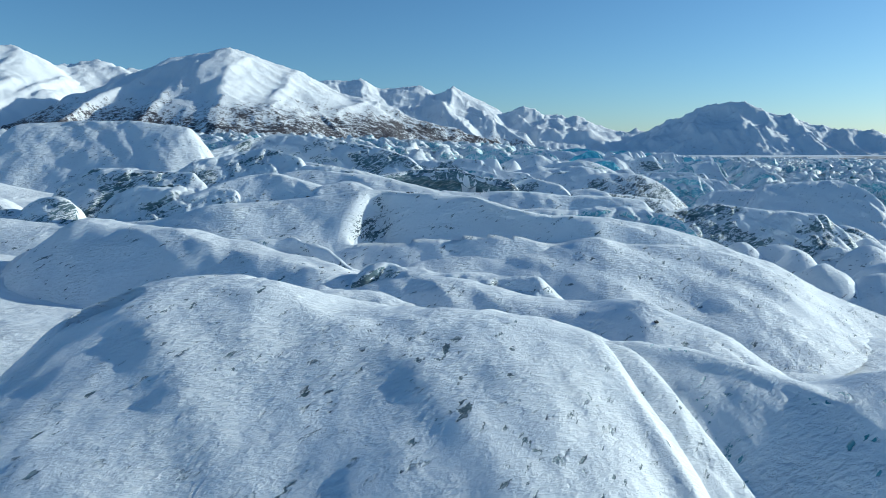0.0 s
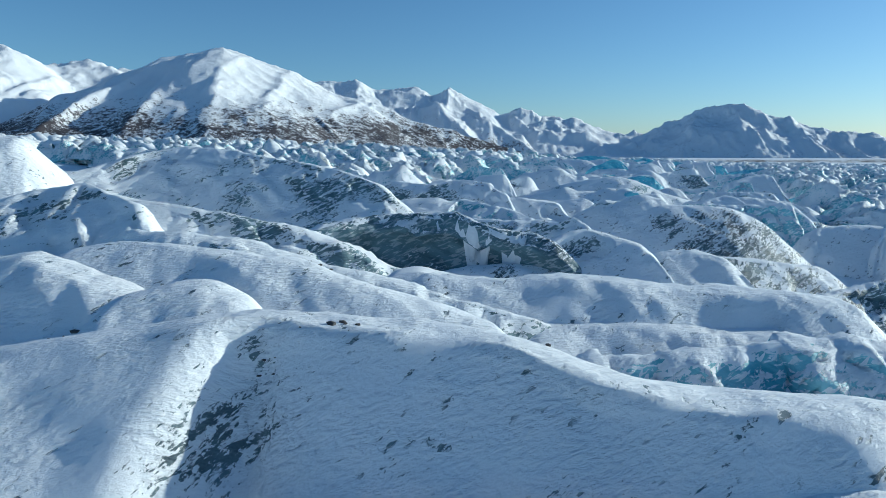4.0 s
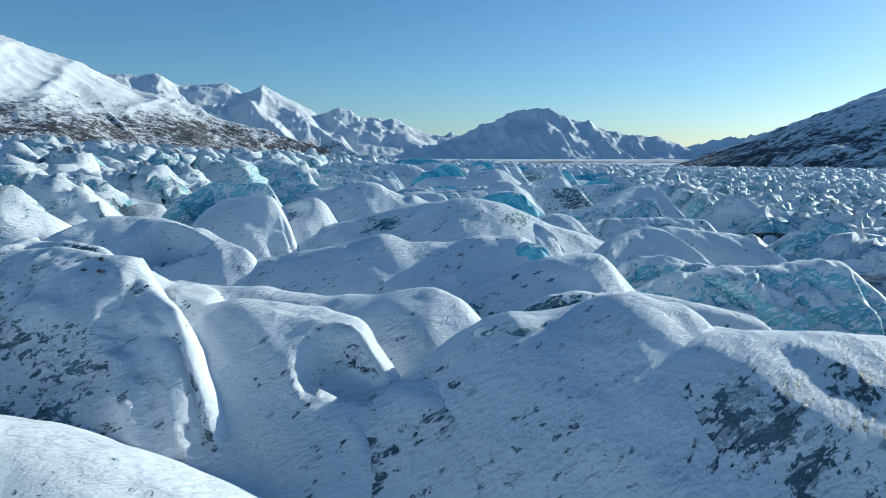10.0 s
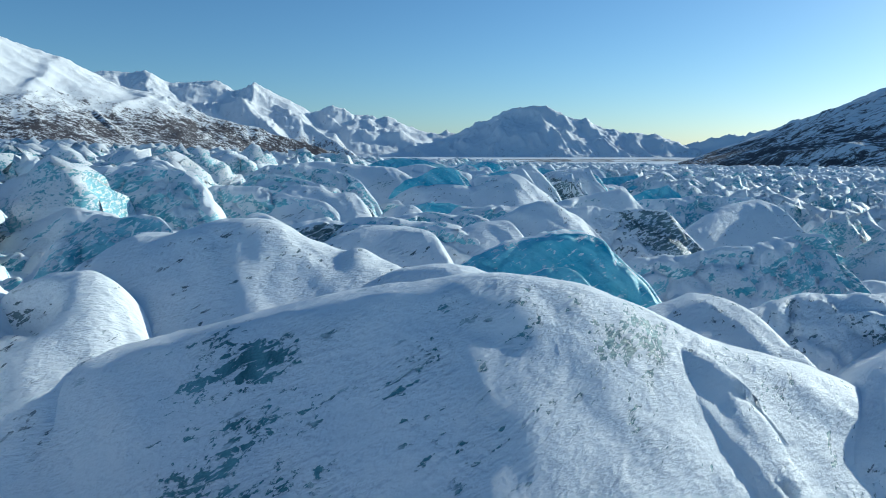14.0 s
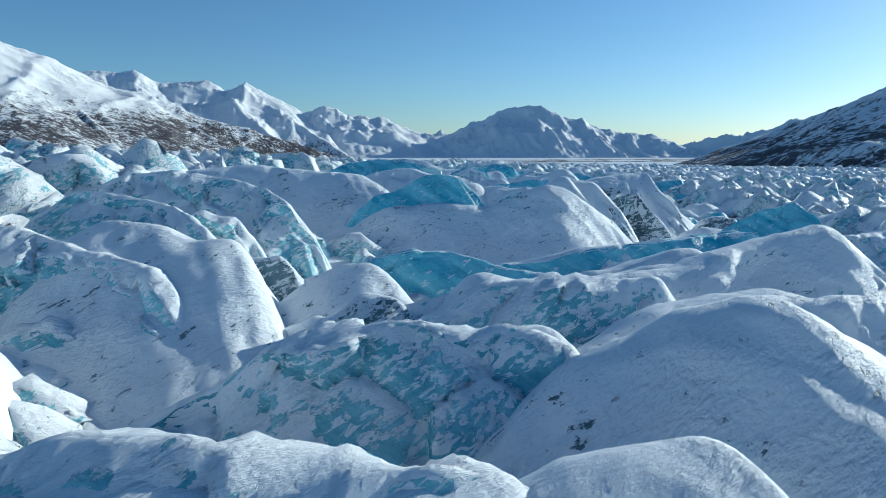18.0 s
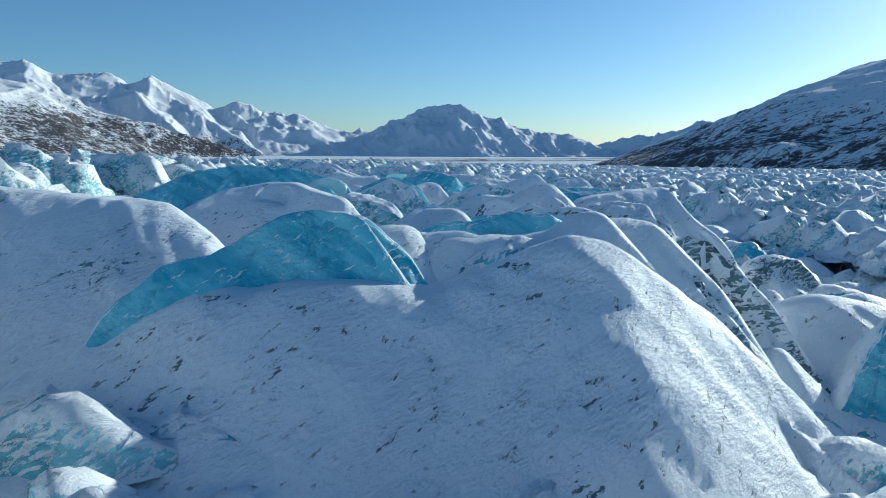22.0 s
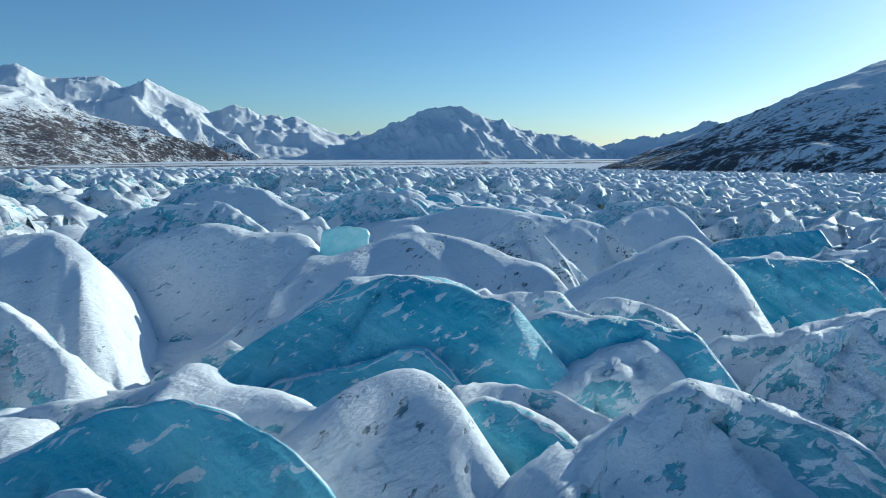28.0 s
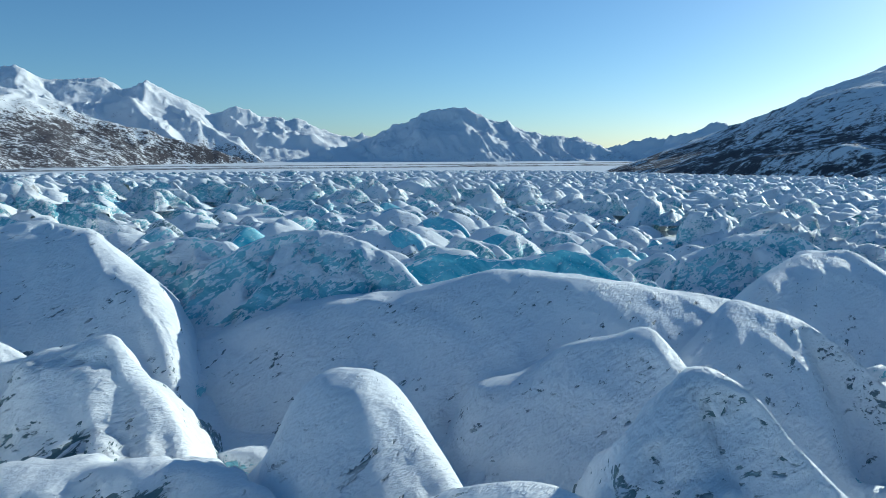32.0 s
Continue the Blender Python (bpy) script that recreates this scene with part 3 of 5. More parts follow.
ridge("S", 51.0, 283.2, -14, [(0.0, 21.3, 0.0), (1.3, 22.1, 0.0), (3.1, 22.9, 0.0), (4.5, 23.5, 0.0), (6.0, 24.5, 0.0), (8.7, 25.2, 0.0), (10.3, 25.1, 0.0), (11.8, 23.9, 0.0), (13.7, 23.2, 0.0)])
ridge("B", 34.3, 276.2, -14, [(0.0, 23.6, 0.0), (1.4, 24.1, 0.0), (2.8, 24.2, 0.0), (5.5, 24.0, 0.0), (7.4, 23.6, 0.0), (8.9, 23.5, 0.0), (10.7, 23.6, 0.0), (12.0, 23.2, 0.0), (13.2, 22.8, 0.0)])
ridge("S", 48.2, 349.6, -14, [(0.0, 20.2, 0.0), (3.1, 21.3, 0.0), (5.5, 22.5, 0.0), (7.1, 23.4, 0.0), (9.3, 23.8, 0.0), (10.5, 23.5, 0.0), (13.1, 23.9, 0.0), (16.9, 23.9, 0.0), (19.5, 23.6, 0.0), (21.2, 23.2, 0.0), (23.9, 24.3, 0.0), (26.6, 25.6, 0.0), (29.3, 26.5, 0.0), (31.8, 26.0, 0.0), (33.6, 24.8, 0.0), (35.9, 23.0, 0.0), (38.2, 21.7, 0.0)])
ridge("S", 93.1, 346.3, -20, [(0.0, 12.7, 0.0), (2.0, 15.8, 0.0), (4.1, 17.0, 0.0), (5.5, 15.4, 0.0), (6.9, 14.0, 0.0)])
ridge("S", 102.8, 352.4, -20, [(0.0, 14.5, 0.0), (1.3, 17.6, 0.0), (4.8, 18.8, 0.0), (7.9, 18.4, 0.0), (11.5, 17.6, 0.0)])
ridge("S", 16.4, 254.8, -18, [(0.0, 25.5, 0.0), (3.0, 25.4, 0.0), (5.5, 26.4, 0.0), (9.1, 26.7, 0.0), (11.2, 26.2, 0.0), (12.0, 25.6, 0.0), (13.4, 24.9, 0.0), (15.4, 24.1, 0.0), (16.9, 24.7, 0.0), (18.3, 23.7, 0.0), (20.3, 23.1, 0.0)])
ridge("N", 33.1, 247.3, -14, [(0.0, 22.5, 0.0), (1.1, 23.2, 0.0), (3.2, 23.5, 0.0), (5.3, 23.6, 0.0), (6.1, 23.4, 0.0), (8.0, 23.0, 0.0), (10.7, 22.3, 0.0), (12.8, 21.6, 0.0)])
ridge("C", 43.3, 244.3, -14, [(0.0, 22.9, 0.0), (1.6, 23.3, 0.0), (2.9, 23.5, 0.0), (3.7, 23.2, 0.0)])
ridge("C", 43.0, 257.0, -14, [(0.0, 20.6, 0.0), (2.6, 22.3, 0.0), (5.5, 23.8, 0.0), (8.4, 24.4, 0.0), (10.6, 24.2, 0.0), (12.3, 23.2, 0.0)])
ridge("B", 65.4, 268.6, -14, [(0.0, 19.2, 0.0), (4.6, 19.5, 0.0), (10.2, 20.6, 0.0), (14.2, 20.7, 0.0), (16.1, 20.5, 0.0)])
ridge("B", 33.7, 328.2, -17, [(0.0, 25.3, 0.0), (1.9, 24.6, 0.0), (3.5, 24.6, 0.0), (4.7, 23.0, 0.0)])
ridge("B", 38.7, 333.0, -17, [(0.0, 23.9, 0.0), (1.2, 25.1, 0.0), (3.5, 25.2, 0.0), (4.9, 23.1, 0.0)])
ridge("G", 36.5, 318.3, -17, [(0.0, 22.1, 0.0), (2.6, 21.8, 0.0), (4.9, 22.1, 0.0), (5.6, 21.5, 0.0)])
ridge("N", 55.1, 326.3, -17, [(0.0, 18.5, 0.0), (2.2, 19.3, 0.0), (4.1, 19.6, 0.0), (5.2, 19.1, 0.0), (7.4, 18.9, 0.0), (10.8, 19.3, 0.0), (14.4, 20.1, 0.0), (17.0, 20.9, 0.0), (21.7, 21.3, 0.0)])
ridge("C", 75.7, 320.9, -5, [(0.0, 21.0, 0.0), (3.3, 21.6, 0.0), (6.4, 21.6, 0.0), (9.4, 22.1, 0.0), (11.7, 22.3, 0.0), (14.9, 22.3, 0.0)])
ridge("B", 66.1, 317.0, -17, [(0.0, 18.0, 0.0), (3.2, 19.0, 0.0), (6.4, 19.7, 0.0), (8.3, 20.1, 0.0), (10.5, 19.7, 0.0)])
ridge("N", 64.5, 308.9, -8, [(0.0, 20.3, 0.0), (1.0, 21.0, 0.0), (3.7, 21.1, 0.0), (5.9, 21.6, 0.0), (7.9, 22.3, 0.0), (9.3, 22.7, 0.0), (11.2, 22.9, 0.0)])
ridge("S", 53.6, 299.5, 12, [(0.0, 23.0, 0.0), (1.1, 23.0, 0.0), (2.6, 22.5, 0.0), (5.0, 21.8, 0.0), (7.4, 21.8, 0.0), (11.0, 21.9, 0.0), (13.2, 21.9, 0.0), (14.8, 22.4, 0.0), (17.3, 22.5, 0.0)])
ridge("C", 71.0, 357.4, -21, [(0.0, 24.2, 0.0), (1.3, 25.0, 0.0), (2.5, 25.6, 0.0), (3.9, 26.0, 0.0), (5.4, 26.1, 0.0), (7.4, 26.5, 0.0), (9.0, 26.6, 0.0), (11.3, 26.6, 0.0), (12.3, 26.0, 0.0), (13.6, 25.3, 0.0), (14.8, 24.9, 0.0)])
ridge("N", 66.1, 352.1, -21, [(0.0, 25.7, 0.0), (0.7, 25.9, 0.0), (1.9, 26.0, 0.0), (2.5, 25.8, 0.0), (3.5, 25.3, 0.0), (4.4, 25.2, 0.0), (5.4, 25.4, 0.0), (6.6, 25.7, 0.0), (7.8, 25.5, 0.0), (9.4, 25.7, 0.0), (10.8, 25.5, 0.0), (12.1, 25.8, 0.0), (13.1, 26.0, 0.0), (13.8, 26.5, 0.0), (14.3, 27.1, 0.0), (15.6, 27.4, 0.0), (16.5, 27.4, 0.0)])
ridge("C", 61.7, 349.4, -21, [(0.0, 27.0, 0.0), (0.7, 27.4, 0.0), (1.6, 27.6, 0.0), (2.0, 27.6, 0.0), (3.1, 27.5, 0.0), (4.0, 27.5, 0.0), (4.4, 27.3, 0.0)])
ridge("B", 73.0, 347.6, -21, [(0.0, 24.9, 0.0), (0.9, 25.3, 0.0), (1.7, 25.7, 0.0), (2.5, 25.9, 0.0), (3.3, 25.7, 0.0), (4.5, 25.7, 0.0), (5.6, 25.5, 0.0), (6.8, 25.3, 0.0), (8.0, 25.2, 0.0)])
ridge("S", 66.7, 352.3, -21, [(0.0, 26.0, 0.0), (1.2, 26.3, 0.0), (2.6, 26.4, 0.0), (3.3, 26.2, 0.0), (3.9, 25.7, 0.0)])
ridge("S", 56.2, 388.0, -21, [(0.0, 23.0, 0.0), (3.4, 24.7, 0.0), (6.3, 25.8, 0.0), (8.7, 25.5, 0.0), (11.4, 24.3, 0.0), (13.9, 24.7, 0.0), (15.9, 25.1, 0.0), (17.5, 24.3, 0.0), (18.9, 22.4, 0.0)])
ridge("C", 88.5, 418.7, 8, [(0.0, 25.2, 0.0), (1.6, 25.9, 0.0), (3.1, 26.8, 0.0), (5.1, 27.0, 0.0), (6.8, 26.8, 0.0), (8.7, 26.4, 0.0), (10.3, 25.8, 0.0), (11.3, 25.2, 0.0)])
ridge("B", 99.0, 420.8, -21, [(0.0, 23.6, 0.0), (0.4, 24.4, 0.0), (1.4, 25.0, 0.0), (3.1, 25.2, 0.0), (5.0, 25.3, 0.0), (5.9, 25.0, 0.0)])
ridge("B", 106.8, 421.5, -21, [(0.0, 23.5, 0.0), (1.5, 23.9, 0.0), (3.0, 23.9, 0.0), (4.6, 23.7, 0.0), (6.3, 23.2, 0.0), (7.6, 21.9, 0.0)])
ridge("B", 99.7, 413.4, -21, [(0.0, 24.8, 0.0), (0.9, 25.3, 0.0), (2.7, 25.6, 0.0), (3.7, 25.6, 0.0), (4.4, 24.9, 0.0)])
ridge("N", 77.6, 457.4, -21, [(0.0, 22.7, 0.0), (2.3, 24.5, 0.0), (5.5, 25.7, 0.0), (8.6, 26.3, 0.0), (10.7, 26.2, 0.0), (13.3, 25.4, 0.0), (16.3, 25.4, 0.0), (18.9, 25.1, 0.0)])
ridge("G", 91.7, 477.6, -21, [(0.0, 19.8, 0.0), (1.8, 21.7, 0.0), (3.5, 23.4, 0.0), (6.3, 24.0, 0.0), (9.5, 24.7, 0.0), (10.5, 23.2, 0.0)])
ridge("S", 103.1, 495.4, -21, [(0.0, 18.0, 0.0), (8.3, 21.3, 0.0), (12.9, 22.0, 0.0), (17.5, 22.4, 0.0), (22.1, 23.6, 0.0), (25.6, 24.4, 0.0), (31.3, 23.9, 0.0), (37.0, 23.0, 0.0), (42.3, 22.2, 0.0), (46.9, 21.3, 0.0), (49.4, 18.4, 0.0)])
ridge("S", 107.5, 469.2, -21, [(0.0, 19.8, 0.0), (0.8, 22.5, 0.0), (2.4, 23.7, 0.0), (4.7, 23.8, 0.0), (5.8, 22.9, 0.0)])
ridge("S", 119.3, 476.2, -21, [(0.0, 16.3, 0.0), (0.9, 19.0, 0.0), (4.7, 19.7, 0.0), (7.1, 21.7, 0.0), (10.8, 22.6, 0.0), (12.2, 23.1, 0.0), (13.2, 21.7, 0.0)])
ridge("B", 121.6, 455.4, -21, [(0.0, 20.4, 0.0), (1.2, 21.7, 0.0), (2.4, 22.0, 0.0), (4.1, 21.1, 0.0), (6.0, 19.7, 0.0)])
ridge("S", 108.1, 459.5, -21, [(0.0, 21.1, 0.0), (2.8, 21.7, 0.0), (4.9, 22.4, 0.0), (6.7, 22.6, 0.0), (8.6, 22.4, 0.0), (9.8, 21.1, 0.0)])
ridge("G", 141.9, 463.3, -21, [(0.0, 11.5, 0.0), (2.0, 14.4, 0.0), (4.5, 16.7, 0.0), (8.2, 18.3, 0.0)])
ridge("W", -63.7, 81.1, 2.5, [(0.0, 20.5, 0.0), (12.3, 19.2, -0.2), (24.0, 20.0, -0.1), (29.8, 21.8, 1.0), (37.6, 22.2, 2.0), (44.9, 22.9, 3.4), (51.2, 23.4, 4.5), (59.0, 22.9, 3.5), (64.8, 22.7, 2.9), (68.9, 21.4, 0.1), (73.8, 20.4, -0.0), (81.8, 20.1, -0.1), (89.2, 18.8, -0.3), (95.3, 17.0, -0.5)])
ridge("W", -20.4, 33.7, 2.5, [(0.0, 19.3, 0.0), (3.6, 19.6, 0.5), (7.5, 19.7, 0.9), (11.4, 19.9, 1.3), (14.8, 19.9, 1.2), (17.7, 19.6, 0.6), (20.3, 19.5, 0.3), (22.9, 19.4, 0.2), (25.6, 19.2, -0.2), (27.8, 18.7, -1.2), (29.6, 18.4, -2.0)])
ridge("N", 6.7, 34.7, 2.5, [(0.0, 18.4, 0.0), (3.1, 18.4, -0.1), (5.6, 18.1, -0.8), (7.5, 17.8, -1.4), (9.9, 17.2, -2.6), (11.6, 16.7, -3.8), (14.8, 17.3, -2.5), (19.4, 17.8, -1.5)])
ridge("G", -29.5, 68.6, 2.4, [(0.0, 18.2, 0.0), (2.0, 18.7, 0.9), (4.6, 19.0, 1.6), (6.5, 19.1, 1.8), (8.2, 19.0, 1.7), (10.5, 19.2, 2.1), (11.3, 18.7, 1.1), (13.2, 18.6, 0.8), (14.6, 18.0, -0.4), (16.5, 17.0, -2.6), (19.3, 15.7, -4.5)])
ridge("W", -37.0, 89.5, 2.4, [(0.0, 23.5, 0.0), (4.3, 25.1, 3.6), (8.6, 25.6, 4.6), (13.7, 24.4, 1.9), (17.8, 23.5, 0.1), (20.7, 22.5, -2.0)])
ridge("W", -28.0, 96.8, 2.4, [(0.0, 25.4, 0.0), (3.5, 25.9, 1.0), (10.5, 25.4, -0.0), (16.2, 24.6, -1.8), (21.7, 23.4, -4.3), (28.4, 21.8, -5.7)])
ridge("G", -45.1, 105.5, 2.4, [(0.0, 27.1, 0.0), (4.3, 27.8, 1.5), (7.4, 28.7, 3.3), (11.6, 29.2, 4.4), (17.4, 27.5, 0.8)])
ridge("G", -46.3, 89.1, 2.4, [(0.0, 24.0, 0.0), (5.7, 23.4, -1.3), (8.6, 23.0, -2.1), (9.9, 23.6, -0.9), (11.6, 23.8, -0.4), (14.5, 23.4, -1.3)])
ridge("G", -60.6, 102.9, 2.4, [(0.0, 26.1, 0.0), (9.8, 25.7, -0.9), (13.7, 25.5, -1.4), (16.9, 25.3, -1.7)])
ridge("G", -9.1, 57.6, 2.4, [(0.0, 18.5, 0.0), (1.2, 18.7, 0.5), (2.6, 18.6, 0.2), (3.8, 18.2, -0.6), (6.0, 18.1, -0.8), (10.2, 17.9, -1.2), (13.5, 17.8, -1.5), (15.5, 17.6, -2.0)])
ridge("B", 5.7, 91.6, 2.4, [(0.0, 19.8, 0.0), (5.7, 20.2, 0.8), (11.9, 20.4, 1.2), (15.7, 20.7, 1.8), (20.0, 20.3, 0.9), (23.0, 19.3, -1.2), (24.1, 18.1, -3.8)])
ridge("G", 33.5, 121.9, 2.4, [(0.0, 16.9, 0.0), (5.1, 17.4, 1.2), (12.4, 18.5, 3.6), (18.0, 18.0, 2.5), (22.5, 17.4, 1.2), (31.7, 16.8, -0.0)])
ridge("W", -97.0, 140.7, 2.4, [(0.0, 34.6, 0.0), (13.1, 35.3, 1.5), (23.8, 35.1, 1.0), (36.7, 33.6, -2.2), (39.8, 30.4, -5.3)])
ridge("W", -20.7, 90.2, 1.4, [(0.0, 23.9, 0.0), (1.4, 24.1, 0.6), (2.4, 24.4, 1.1), (4.2, 24.6, 1.5), (5.6, 24.1, 0.6), (7.6, 23.4, -1.1)])
ridge("K", -17.6, 123.5, 1.4, [(0.0, 23.7, 0.0), (3.2, 24.5, 1.7), (9.2, 25.1, 3.0), (15.0, 25.2, 3.2), (19.5, 23.7, -0.0), (23.3, 23.3, -0.9), (25.5, 22.5, -2.4)])
ridge("W", -4.7, 105.3, 1.4, [(0.0, 22.3, 0.0), (6.1, 22.0, -0.5), (10.6, 22.2, -0.1), (16.2, 21.9, -0.7), (21.1, 21.4, -1.9), (25.2, 21.5, -1.7), (27.8, 21.3, -2.1), (31.6, 21.0, -2.8)])
ridge("G", -76.8, 151.5, 1.4, [(0.0, 29.8, 0.0), (16.5, 28.6, -2.6), (23.1, 31.1, 2.7), (30.9, 32.6, 5.9), (38.5, 32.0, 4.6), (47.9, 30.5, 1.4), (56.8, 29.1, -1.6), (62.9, 27.0, -4.0), (67.1, 23.6, -4.5)])
ridge("B", -4.5, 149.8, -10.2, [(0.0, 22.2, 0.0), (0.3, 24.0, 3.2), (1.4, 24.8, 4.8), (5.9, 24.0, 3.2), (10.1, 23.2, 1.8), (14.1, 21.5, -1.3), (16.9, 20.5, -3.3), (19.6, 19.6, -4.9)])
ridge("S", 8.1, 126.0, -10.2, [(0.0, 22.6, 0.0), (2.3, 23.1, 1.4), (3.6, 23.4, 2.1), (5.4, 23.0, 1.2), (7.6, 22.5, -0.2), (9.5, 22.2, -0.9)])
ridge("S", 18.8, 124.3, -10.2, [(0.0, 21.1, 0.0), (1.8, 21.3, 0.6), (3.1, 21.4, 0.8), (4.2, 21.6, 1.3), (5.1, 21.2, 0.2), (7.1, 20.8, -0.7)])
ridge("G", -12.0, 180.9, -10.2, [(0.0, 24.1, 0.0), (5.4, 25.1, 2.0), (11.1, 25.7, 3.4), (14.5, 24.8, 1.3), (18.0, 22.7, -3.2)])
ridge("S", 65.0, 180.6, -10.2, [(0.0, 17.3, 0.0), (5.9, 17.9, 1.6), (11.8, 17.8, 1.3), (12.1, 16.6, -1.6)])
ridge("S", 76.7, 176.4, -10.2, [(0.0, 19.3, 0.0), (6.7, 19.9, 1.6), (19.2, 20.6, 3.3), (23.8, 18.6, -1.6)])
ridge("G", -18.2, 181.5, -13.1, [(0.0, 25.2, 0.0), (2.6, 26.0, 1.6), (9.1, 25.5, 0.6), (16.1, 26.4, 2.4), (21.1, 25.8, 1.2), (23.2, 24.6, -1.4), (25.3, 23.9, -3.0)])
ridge("S", 4.2, 177.2, -13.1, [(0.0, 22.4, 0.0), (2.4, 23.0, 1.5), (4.2, 23.2, 2.1), (7.2, 22.7, 0.7), (11.4, 22.4, 0.0)])
ridge("S", 26.4, 177.2, -13.1, [(0.0, 20.5, 0.0), (3.4, 21.6, 2.9), (8.4, 22.1, 4.2), (11.8, 21.5, 2.7), (15.6, 21.0, 1.4)])
ridge("G", -2.6, 144.2, -13.1, [(0.0, 23.0, 0.0), (2.0, 22.8, -0.6), (4.2, 22.7, -0.6), (6.4, 22.7, -0.7), (9.0, 22.7, -0.6), (11.3, 22.8, -0.5), (13.6, 22.6, -0.9), (15.9, 23.2, 0.4), (16.6, 22.8, -0.5), (17.7, 22.3, -1.6)])
ridge("S", -10.0, 214.4, -13.3, [(0.0, 24.4, 0.0), (1.9, 24.9, 1.3), (5.7, 24.9, 1.4), (10.1, 24.4, 0.0), (15.0, 23.3, -2.9), (19.5, 22.2, -5.6)])
ridge("B", 43.8, 194.1, -13.3, [(0.0, 18.6, 0.0), (1.8, 19.4, 1.5), (3.4, 19.9, 2.3), (7.8, 20.2, 2.9), (12.3, 20.4, 3.3), (15.5, 20.6, 3.8), (21.7, 21.0, 4.3)])
ridge("S", 63.9, 236.0, -13.3, [(0.0, 16.8, 0.0), (10.2, 19.2, 6.1), (14.6, 18.6, 4.6), (22.1, 18.0, 3.0), (25.1, 15.4, -3.4)])
ridge("B", 79.7, 264.8, -13.5, [(0.0, 20.6, 0.0), (4.9, 22.0, 2.4), (7.8, 22.1, 2.7), (8.1, 19.5, -2.1)])
ridge("S", 59.1, 230.3, -13.5, [(0.0, 17.8, 0.0), (3.7, 18.9, 3.0), (7.9, 19.9, 5.4), (10.6, 19.4, 4.2), (12.0, 18.2, 1.1), (13.4, 17.1, -1.7)])
ridge("G", 60.8, 244.3, -13.5, [(0.0, 19.1, 0.0), (5.4, 20.1, 2.1), (13.9, 20.3, 2.6), (23.3, 19.9, 1.6)])
ridge("B", -2.7, 246.2, -13.5, [(0.0, 25.7, 0.0), (1.9, 27.3, 2.9), (4.3, 27.7, 3.7), (7.9, 27.0, 2.3), (11.0, 26.7, 1.8)])
ridge("B", -2.1, 306.4, -13.5, [(0.0, 26.7, 0.0), (4.8, 29.5, 5.0), (10.5, 30.0, 5.9), (15.5, 28.1, 2.5), (17.9, 26.3, -0.8)])
ridge("C", 40.5, 254.7, -13.8, [(0.0, 21.4, 0.0), (2.1, 22.4, 1.0), (5.9, 23.8, 2.8), (9.3, 24.4, 3.5), (12.9, 24.1, 3.2), (14.0, 23.5, 2.4), (14.3, 22.4, 1.0)])
ridge("S", 52.4, 285.7, -13.8, [(0.0, 20.8, 0.0), (6.3, 22.8, 5.0), (14.0, 23.5, 6.8), (17.5, 22.6, 4.4), (20.4, 20.4, -1.0)])
ridge("G", 33.4, 274.9, -13.8, [(0.0, 23.1, 0.0), (1.9, 23.5, 0.8), (3.8, 23.7, 1.3), (9.0, 22.6, -1.2), (11.9, 21.5, -3.4), (15.4, 20.1, -6.5)])
ridge("S", 49.8, 240.3, -13.8, [(0.0, 20.4, 0.0), (2.5, 21.0, 1.7), (5.8, 21.5, 3.0), (7.4, 21.2, 2.1), (8.3, 20.8, 1.0)])
ridge("B", 1.5, 300.5, -13.8, [(0.0, 26.5, 0.0), (0.5, 29.2, 5.0), (5.6, 29.5, 5.6), (11.1, 28.6, 3.9), (15.1, 26.8, 0.6)])
ridge("S", 90.6, 293.9, -13.8, [(0.0, 19.5, 0.0), (7.9, 22.3, 7.0), (15.1, 23.3, 9.7), (17.4, 22.0, 6.2), (17.7, 18.8, -0.1)])
ridge("B", 10.7, 265.2, -13.8, [(0.0, 25.9, 0.0), (2.5, 25.6, -0.5), (4.4, 25.9, 0.0), (6.1, 25.6, -0.5), (7.9, 24.5, -2.5)])
ridge("B", 11.5, 308.7, -13.8, [(0.0, 23.6, 0.0), (3.5, 25.9, 4.2), (11.1, 25.9, 4.2), (15.4, 24.9, 2.4), (22.6, 23.6, 0.1), (24.5, 22.4, -2.1)])
ridge("S", 34.9, 236.0, -13.8, [(0.0, 20.8, 0.0), (1.7, 21.1, 0.8), (3.8, 21.3, 1.3), (7.4, 21.3, 1.2), (10.0, 21.1, 0.8), (12.9, 21.1, 0.9), (14.8, 21.0, 0.5)])
ridge("B", 30.8, 272.5, -14.0, [(0.0, 21.0, 0.0), (0.4, 22.0, 1.9), (1.1, 22.6, 3.0), (2.4, 23.6, 4.8), (4.2, 23.8, 5.1), (6.5, 23.6, 4.9), (8.4, 23.5, 4.6), (10.0, 23.3, 4.2), (12.8, 23.1, 4.0), (15.0, 22.8, 3.4), (16.1, 22.3, 2.4), (17.1, 22.1, 2.1)])
ridge("S", 31.9, 268.6, -14.0, [(0.0, 23.0, 0.0), (0.8, 23.2, 0.4), (2.3, 23.5, 1.3), (4.2, 23.8, 1.9), (5.9, 23.8, 2.1), (7.7, 23.7, 1.8), (9.2, 23.5, 1.2), (10.5, 23.1, 0.1)])
ridge("G", 51.2, 283.2, -14.0, [(0.0, 21.5, 0.0), (1.6, 22.1, 1.2), (5.2, 22.6, 2.3), (9.8, 23.8, 5.0), (12.3, 23.9, 5.3), (14.1, 23.8, 5.0), (16.7, 24.0, 5.5), (19.3, 23.4, 4.2), (22.0, 23.8, 5.0), (26.0, 23.5, 4.4)])
